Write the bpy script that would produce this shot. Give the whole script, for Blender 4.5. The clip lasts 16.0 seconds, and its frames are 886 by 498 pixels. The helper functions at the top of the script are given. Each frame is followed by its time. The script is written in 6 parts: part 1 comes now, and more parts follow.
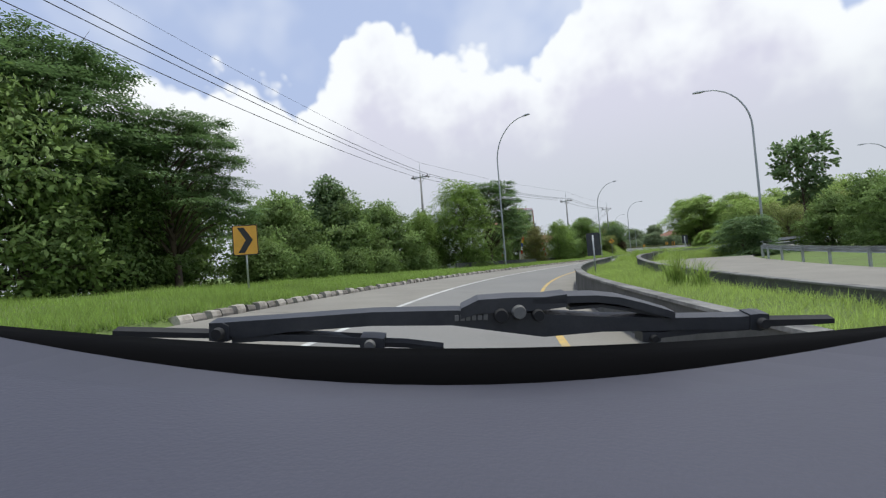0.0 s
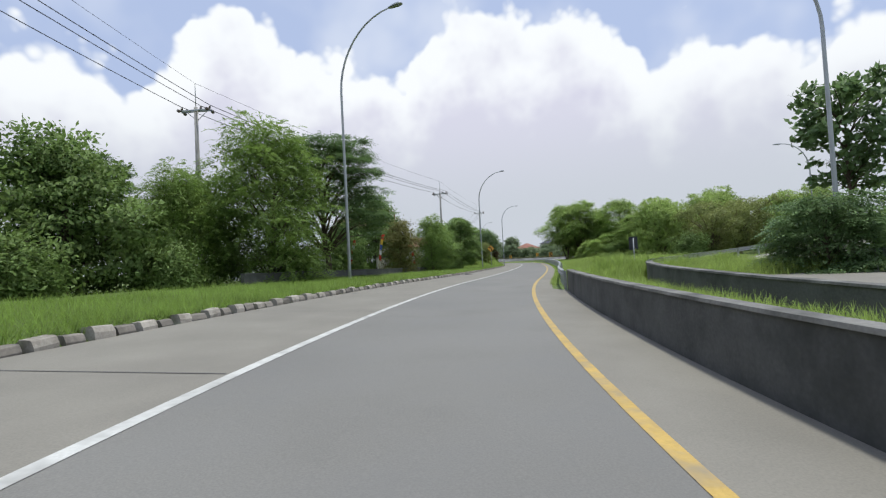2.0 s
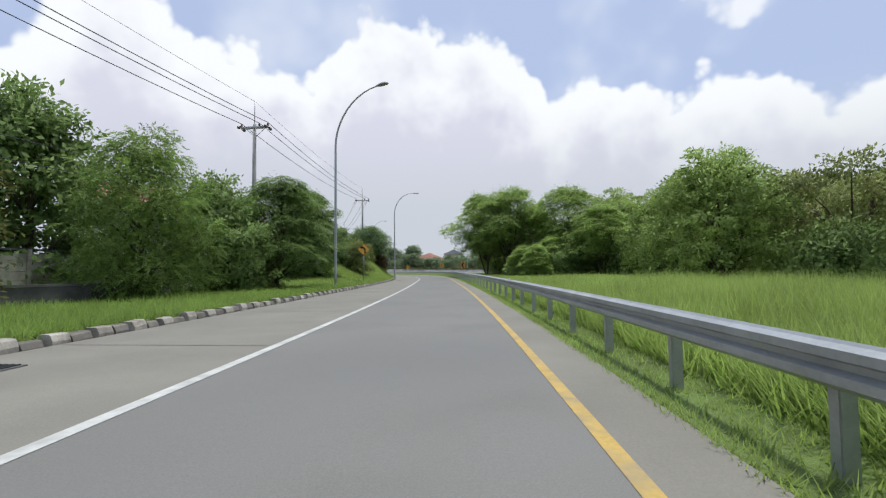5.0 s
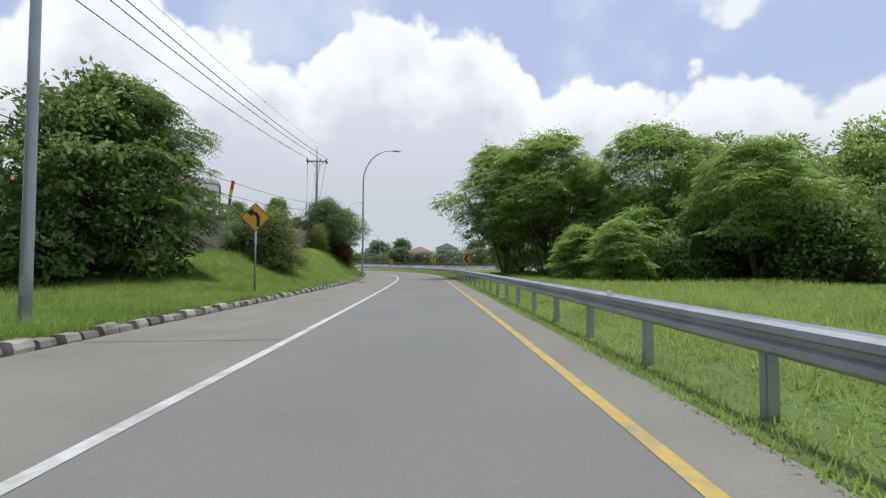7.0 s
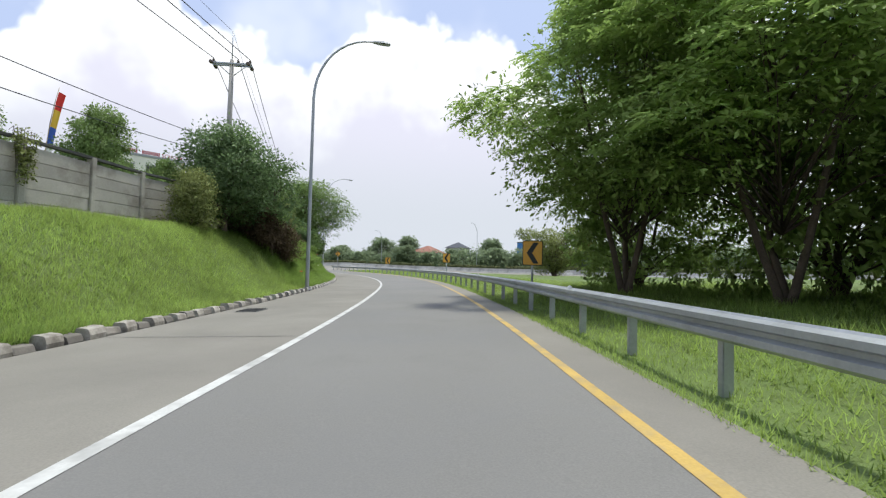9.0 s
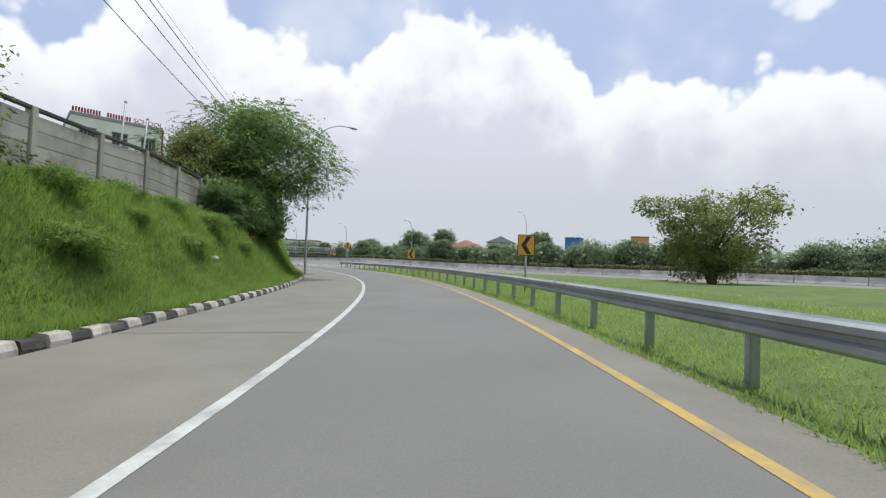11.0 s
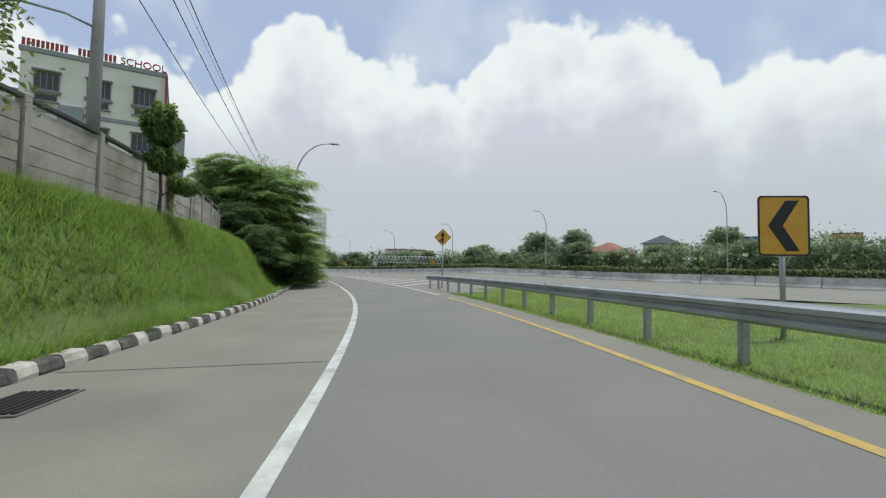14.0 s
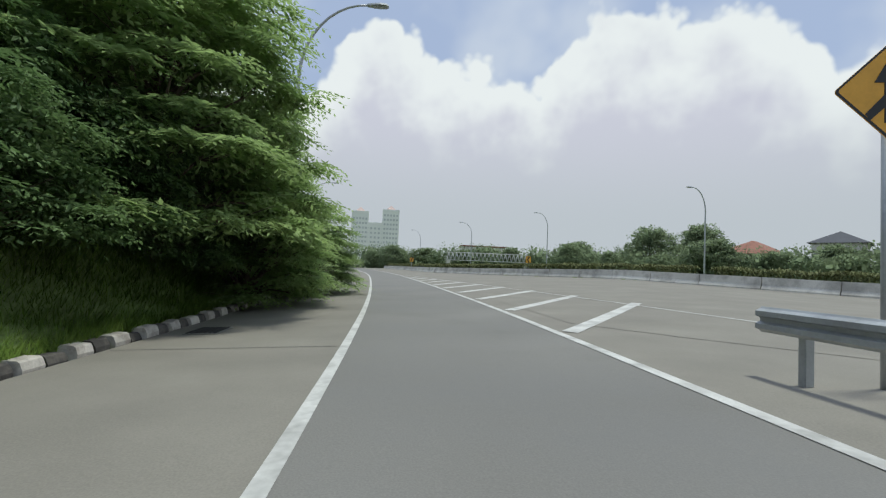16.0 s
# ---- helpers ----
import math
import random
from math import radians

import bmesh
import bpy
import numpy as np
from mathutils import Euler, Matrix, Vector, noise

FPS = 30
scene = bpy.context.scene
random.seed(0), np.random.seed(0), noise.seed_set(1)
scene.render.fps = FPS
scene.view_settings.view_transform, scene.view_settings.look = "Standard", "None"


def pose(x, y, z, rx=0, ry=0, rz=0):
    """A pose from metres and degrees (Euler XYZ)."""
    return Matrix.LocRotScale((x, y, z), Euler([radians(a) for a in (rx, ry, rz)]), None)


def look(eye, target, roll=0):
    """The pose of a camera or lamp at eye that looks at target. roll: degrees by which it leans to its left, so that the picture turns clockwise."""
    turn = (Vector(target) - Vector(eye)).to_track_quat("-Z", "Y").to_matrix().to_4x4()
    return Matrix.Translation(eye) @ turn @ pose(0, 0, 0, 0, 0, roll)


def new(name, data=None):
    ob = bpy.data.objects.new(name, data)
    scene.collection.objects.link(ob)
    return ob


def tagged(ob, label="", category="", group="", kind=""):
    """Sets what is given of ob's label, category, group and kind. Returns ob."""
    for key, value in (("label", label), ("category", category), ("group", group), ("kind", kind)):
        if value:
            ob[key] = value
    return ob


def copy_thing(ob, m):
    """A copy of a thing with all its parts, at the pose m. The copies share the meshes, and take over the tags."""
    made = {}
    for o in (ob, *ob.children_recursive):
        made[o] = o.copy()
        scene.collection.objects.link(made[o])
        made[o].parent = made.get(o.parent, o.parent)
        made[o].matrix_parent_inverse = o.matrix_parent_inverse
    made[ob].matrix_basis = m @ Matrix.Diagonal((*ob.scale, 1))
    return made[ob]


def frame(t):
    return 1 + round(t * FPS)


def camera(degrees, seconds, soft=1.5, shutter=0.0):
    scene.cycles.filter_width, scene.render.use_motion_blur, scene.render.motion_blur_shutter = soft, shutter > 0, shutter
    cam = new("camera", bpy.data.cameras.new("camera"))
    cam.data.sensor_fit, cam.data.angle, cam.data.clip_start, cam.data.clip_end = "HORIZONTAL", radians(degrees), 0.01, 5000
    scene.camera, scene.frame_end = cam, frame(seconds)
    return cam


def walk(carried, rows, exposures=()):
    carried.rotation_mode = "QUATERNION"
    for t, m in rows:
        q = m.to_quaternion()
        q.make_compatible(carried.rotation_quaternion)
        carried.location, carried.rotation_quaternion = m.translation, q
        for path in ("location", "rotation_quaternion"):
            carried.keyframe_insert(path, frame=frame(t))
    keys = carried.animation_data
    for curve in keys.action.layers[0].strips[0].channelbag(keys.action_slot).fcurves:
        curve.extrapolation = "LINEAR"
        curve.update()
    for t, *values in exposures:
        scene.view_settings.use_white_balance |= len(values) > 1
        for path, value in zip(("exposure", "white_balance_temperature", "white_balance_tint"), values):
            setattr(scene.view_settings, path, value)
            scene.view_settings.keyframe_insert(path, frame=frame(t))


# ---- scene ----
cam = camera(88.8, 16.0, soft=1.25)
PATH = [
    (0.0, pose(-0.904, 2.175, 1.230, 91.864, 4.470, 4.192)),
    (0.5, pose(-0.844, 8.246, 1.206, 91.750, 4.071, -0.326)),
    (1.0, pose(-0.398, 14.196, 1.217, 91.616, 4.140, -4.564)),
    (1.5, pose(0.403, 20.015, 1.196, 91.741, 3.247, -9.389)),
    (2.0, pose(1.576, 25.656, 1.181, 91.766, 3.057, -13.503)),
    (2.5, pose(3.648, 31.010, 1.202, 92.127, 2.465, -16.847)),
    (3.0, pose(5.922, 36.224, 1.181, 92.354, 2.921, -19.415)),
    (3.5, pose(8.377, 41.266, 1.185, 92.125, 1.603, -22.169)),
    (4.0, pose(10.692, 46.266, 1.189, 92.285, 1.108, -24.087)),
    (4.2, pose(11.620, 48.266, 1.168, 92.457, 0.775, -24.626)),
    (6.3, pose(22.011, 69.619, 1.205, 92.352, 0.911, -26.891)),
    (6.5, pose(23.059, 71.798, 1.215, 91.816, 0.422, -26.847)),
    (7.0, pose(25.543, 77.340, 1.207, 92.075, -0.140, -26.855)),
    (7.5, pose(28.199, 82.843, 1.164, 91.865, -0.763, -26.708)),
    (8.0, pose(30.799, 88.249, 1.199, 92.144, -0.997, -26.397)),
    (8.5, pose(33.105, 93.608, 1.223, 92.170, -1.344, -26.332)),
    (9.0, pose(35.365, 98.722, 1.207, 92.267, -1.370, -25.785)),
    (9.2, pose(36.261, 100.775, 1.193, 92.214, -1.471, -25.451)),
    (11.3, pose(45.493, 124.577, 1.199, 91.860, -1.844, -20.044)),
    (11.5, pose(46.229, 126.978, 1.216, 92.071, -1.755, -19.164)),
    (12.0, pose(47.977, 133.021, 1.223, 92.107, -1.539, -17.116)),
    (12.5, pose(49.279, 139.160, 1.234, 92.333, -1.889, -14.832)),
    (13.0, pose(50.328, 145.320, 1.210, 92.486, -1.721, -12.557)),
    (13.5, pose(50.896, 151.559, 1.156, 92.634, -1.341, -9.982)),
    (14.0, pose(51.283, 157.558, 1.150, 92.799, -0.975, -7.332)),
    (14.5, pose(51.245, 163.423, 1.201, 92.547, -1.214, -4.646)),
    (15.0, pose(51.099, 169.179, 1.199, 92.615, -1.630, -2.387)),
    (15.5, pose(50.665, 174.861, 1.209, 92.723, -2.038, -0.124)),
    (16.0, pose(50.347, 180.293, 1.179, 92.456, -2.542, 1.634)),
]
# ---------------------------------------------------------------- light
EXPOSURES = [(0.0, 0.0, 6250, 6), (7.0, 0.0, 6250, 6), (8.0, 0.1, 6300, 6), (8.6, 0.22, 6300, 6), (9.2, 0.28, 6300, 6), (10.2, 0.15, 6300, 6), (11.3, 0.0, 6300, 5), (13.0, -0.08, 6300, 3), (14.5, -0.2, 6300, 1), (16.0, -0.22, 6250, 1)]
walk(cam, PATH, EXPOSURES)

SUN_ELEVATION, SUN_HEADING = radians(79), radians(-70)   # heading: from +y towards -x


def make_world():
    world = bpy.data.worlds.new("hazy_sky")
    scene.world = world
    world.use_nodes = True
    nt = world.node_tree
    nt.nodes.clear()
    N, L = nt.nodes.new, nt.links.new

    def math_node(op, a, b=None, clamp=False):
        n = N("ShaderNodeMath")
        n.operation, n.use_clamp = op, clamp
        for k, v in enumerate((a, b)):
            if v is None:
                continue
            if hasattr(v, "is_output"):
                L(v, n.inputs[k])
            else:
                n.inputs[k].default_value = v
        return n.outputs[0]

    out, bg_sky = N("ShaderNodeOutputWorld"), N("ShaderNodeBackground")
    sky = N("ShaderNodeTexSky")
    sky.sky_type, sky.sun_disc = "NISHITA", False
    sky.sun_elevation, sky.sun_rotation = SUN_ELEVATION, -SUN_HEADING
    sky.air_density, sky.dust_density, sky.ozone_density = 1.0, 3.0, 1.2
    geo = N("ShaderNodeTexCoord")
    sep = N("ShaderNodeSeparateXYZ")
    L(geo.outputs["Generated"], sep.inputs[0])
    x, y, z = sep.outputs
    # azimuth (to the left of +y) and elevation, in degrees
    az = math_node("MULTIPLY", math_node("ARCTAN2", math_node("MULTIPLY", x, -1.0), y), 57.2958)
    el = math_node("MULTIPLY", math_node("ARCSINE", z), 57.2958)
    soft_noise, shade_noise = N("ShaderNodeTexNoise"), N("ShaderNodeTexNoise")
    for n, scale, detail, rough in ((soft_noise, 5.0, 3.0, 0.5), (shade_noise, 9.0, 3.0, 0.5)):
        L(geo.outputs["Generated"], n.inputs["Vector"])
        n.inputs["Scale"].default_value, n.inputs["Detail"].default_value, n.inputs["Roughness"].default_value = scale, detail, rough
    # heaped, rounded heads along the cloud edge at three sizes
    heads = []
    for scale, size in ((11.0, 4.2), (26.0, 2.3), (60.0, 0.9)):
        v = N("ShaderNodeTexVoronoi")
        v.feature = "SMOOTH_F1"
        v.inputs["Smoothness"].default_value = 0.25
        v.inputs["Scale"].default_value = scale
        L(geo.outputs["Generated"], v.inputs["Vector"])
        heads.append(math_node("MULTIPLY", math_node("SUBTRACT", 0.42, v.outputs["Distance"]), size))
    heap = math_node("ADD", math_node("ADD", heads[0], heads[1]), heads[2])
    tops = N("ShaderNodeValToRGB")
    L(math_node("ADD", math_node("DIVIDE", az, 360.0), 0.5), tops.inputs[0])
    ramp = tops.color_ramp
    while len(ramp.elements) < len(CLOUD_TOPS):
        ramp.elements.new(0.5)
    for element, (a, e) in zip(ramp.elements, CLOUD_TOPS):
        element.position, element.color = a / 360 + 0.5, (e / 40, e / 40, e / 40, 1)
    top = math_node("MULTIPLY", tops.outputs[0], 40.0)
    deep = math_node("ADD", math_node("SUBTRACT", top, el), heap)

    def fade(value, low, high):
        n = N("ShaderNodeMapRange")
        n.interpolation_type = "SMOOTHSTEP"
        L(value, n.inputs[0])
        n.inputs[1].default_value, n.inputs[2].default_value = low, high
        return n.outputs[0]

    def mixed(amount, a, b):
        n = N("ShaderNodeMixRGB")
        for k, v in enumerate((amount, a, b)):
            if hasattr(v, "is_output"):
                L(v, n.inputs[k])
            else:
                n.inputs[k].default_value = v
        return n.outputs[0]

    cover = fade(deep, -0.5, 0.9)
    # a veil of high cloud over part of the sky
    da, de = math_node("DIVIDE", math_node("ADD", az, 65.0), 15.0), math_node("DIVIDE", math_node("SUBTRACT", el, 32.0), 8.0)
    veil = fade(math_node("ADD", math_node("SUBTRACT", 1.0, math_node("ADD", math_node("MULTIPLY", da, da), math_node("MULTIPLY", de, de))), math_node("MULTIPLY", heap, 0.22)), 0.0, 0.45)
    wisps = math_node("MULTIPLY", fade(soft_noise.outputs[0], 0.5, 0.75), 0.35)
    thick = fade(math_node("ADD", deep, math_node("MULTIPLY", math_node("SUBTRACT", shade_noise.outputs[0], 0.5), 16.0)), 2.0, 12.0)
    gain = N("ShaderNodeVectorMath")
    gain.operation = "SCALE"
    L(sky.outputs[0], gain.inputs[0])
    gain.inputs["Scale"].default_value = SKY_GAIN
    clear = mixed(wisps, mixed(0.75, gain.outputs[0], BLUE), CLOUD_EDGE)
    clear = mixed(math_node("MULTIPLY", veil, 0.8), clear, CLOUD_EDGE)
    cloud = mixed(thick, CLOUD_EDGE, CLOUD_BODY)
    everything = mixed(cover, clear, cloud)
    everything = mixed(math_node("MULTIPLY", fade(el, 20.0, 5.0), 0.85), everything, HAZE)
    L(everything, bg_sky.inputs[0])
    bg_sky.inputs[1].default_value = 1.0
    L(bg_sky.outputs[0], out.inputs[0])


# azimuth (to the left of +y) and the elevation of the cloud tops there
CLOUD_TOPS = [(-180, 20), (-80, 18), (-67, 16.8), (-65, 19), (-57.5, 22), (-53.5, 19.3), (-50, 21), (-45, 23.6), (-41.5, 22), (-39.6, 20.8), (-38.2, 23), (-36.8, 25.5), (-33, 27), (-30.4, 28.9), (-26.3, 28.2),
              (-22.5, 28.8), (-17.5, 30.2), (-14.4, 28.6), (-12.0, 25.5), (-10.0, 23.2), (-7.5, 23.8), (-3, 25.2), (3, 25.2), (5.3, 27.2), (8.5, 29.8), (12, 29), (16.5, 25), (20, 20), (26, 23.5), (45, 22), (180, 20)]
BLUE, HAZE = (0.57, 0.65, 0.91, 1), (0.60, 0.62, 0.665, 1)
CLOUD_EDGE, CLOUD_BODY, SKY_GAIN = (1.0, 0.985, 1.0, 1), (0.73, 0.70, 0.81, 1), 0.09
make_world()

sun = new("sun", bpy.data.lights.new("sun", "SUN"))
sun.data.energy, sun.data.angle, sun.data.color = 3.0, radians(6.0), (1.0, 0.95, 0.86)
sun.matrix_world = look((0, 0, 60), Vector((0, 0, 60)) - Vector((-math.sin(SUN_HEADING) * math.cos(SUN_ELEVATION),
                        math.cos(SUN_HEADING) * math.cos(SUN_ELEVATION), math.sin(SUN_ELEVATION))))


# ---------------------------------------------------------------- materials
def material(name, base, rough=0.8, metal=0.0, vary=0.15, scale=3.0, fine=40.0, bump=0.15, dirt=None, dirt_amount=0.0, dirt_scale=0.6, island=0.0, obj=0.0,
             translucent=0.0, spec=0.5, bump_distance=0.01):
    """A procedural surface: colour broken at two scales, patches of dirt, fine relief."""
    m = bpy.data.materials.new(name)
    m.use_nodes = True
    nt = m.node_tree
    N, L = nt.nodes.new, nt.links.new
    b = nt.nodes["Principled BSDF"]
    b.inputs["Roughness"].default_value, b.inputs["Metallic"].default_value = rough, metal
    b.inputs["Specular IOR Level"].default_value = spec
    tc = N("ShaderNodeNewGeometry")
    big, small = N("ShaderNodeTexNoise"), N("ShaderNodeTexNoise")
    for n, sc in ((big, scale), (small, fine)):
        L(tc.outputs["Position"], n.inputs["Vector"])
        n.inputs["Scale"].default_value, n.inputs["Detail"].default_value = sc, 4.0
    value = N("ShaderNodeMath")
    value.operation = "ADD"
    L(big.outputs[0], value.inputs[0])
    L(small.outputs[0], value.inputs[1])
    mr = N("ShaderNodeMapRange")
    L(value.outputs[0], mr.inputs[0])
    mr.inputs[1].default_value, mr.inputs[2].default_value = 0.6, 1.4
    mr.inputs[3].default_value, mr.inputs[4].default_value = 1 - vary, 1 + vary
    last = mr.outputs[0]
    for source, amount in ((tc.outputs["Random Per Island"], island), (None, obj)):
        if amount <= 0:
            continue
        if source is None:
            source = N("ShaderNodeObjectInfo").outputs["Random"]
        r = N("ShaderNodeMapRange")
        L(source, r.inputs[0])
        r.inputs[3].default_value, r.inputs[4].default_value = 1 - amount, 1 + amount
        mul = N("ShaderNodeMath")
        mul.operation = "MULTIPLY"
        L(last, mul.inputs[0])
        L(r.outputs[0], mul.inputs[1])
        last = mul.outputs[0]
    col = N("ShaderNodeVectorMath")
    col.operation = "SCALE"
    col.inputs[0].default_value = base
    L(last, col.inputs["Scale"])
    colour = col.outputs[0]
    if dirt:
        dn = N("ShaderNodeTexNoise")
        L(tc.outputs["Position"], dn.inputs["Vector"])
        dn.inputs["Scale"].default_value, dn.inputs["Detail"].default_value, dn.inputs["Roughness"].default_value = dirt_scale, 6.0, 0.65
        ramp = N("ShaderNodeMapRange")
        L(dn.outputs[0], ramp.inputs[0])
        ramp.inputs[1].default_value, ramp.inputs[2].default_value, ramp.inputs[4].default_value = 0.45, 0.7, dirt_amount
        mix = N("ShaderNodeMixRGB")
        L(ramp.outputs[0], mix.inputs[0])
        L(colour, mix.inputs[1])
        mix.inputs[2].default_value = (*dirt, 1)
        colour = mix.outputs[0]
    L(colour, b.inputs["Base Color"])
    if bump > 0:
        bn = N("ShaderNodeBump")
        bn.inputs["Strength"].default_value, bn.inputs["Distance"].default_value = bump, bump_distance
        L(small.outputs[0], bn.inputs["Height"])
        L(bn.outputs[0], b.inputs["Normal"])
    if translucent > 0:
        tr, mx = N("ShaderNodeBsdfTranslucent"), N("ShaderNodeMixShader")
        L(colour, tr.inputs[0])
        mx.inputs[0].default_value = translucent
        L(b.outputs[0], mx.inputs[1])
        L(tr.outputs[0], mx.inputs[2])
        L(mx.outputs[0], nt.nodes["Material Output"].inputs[0])
    return m


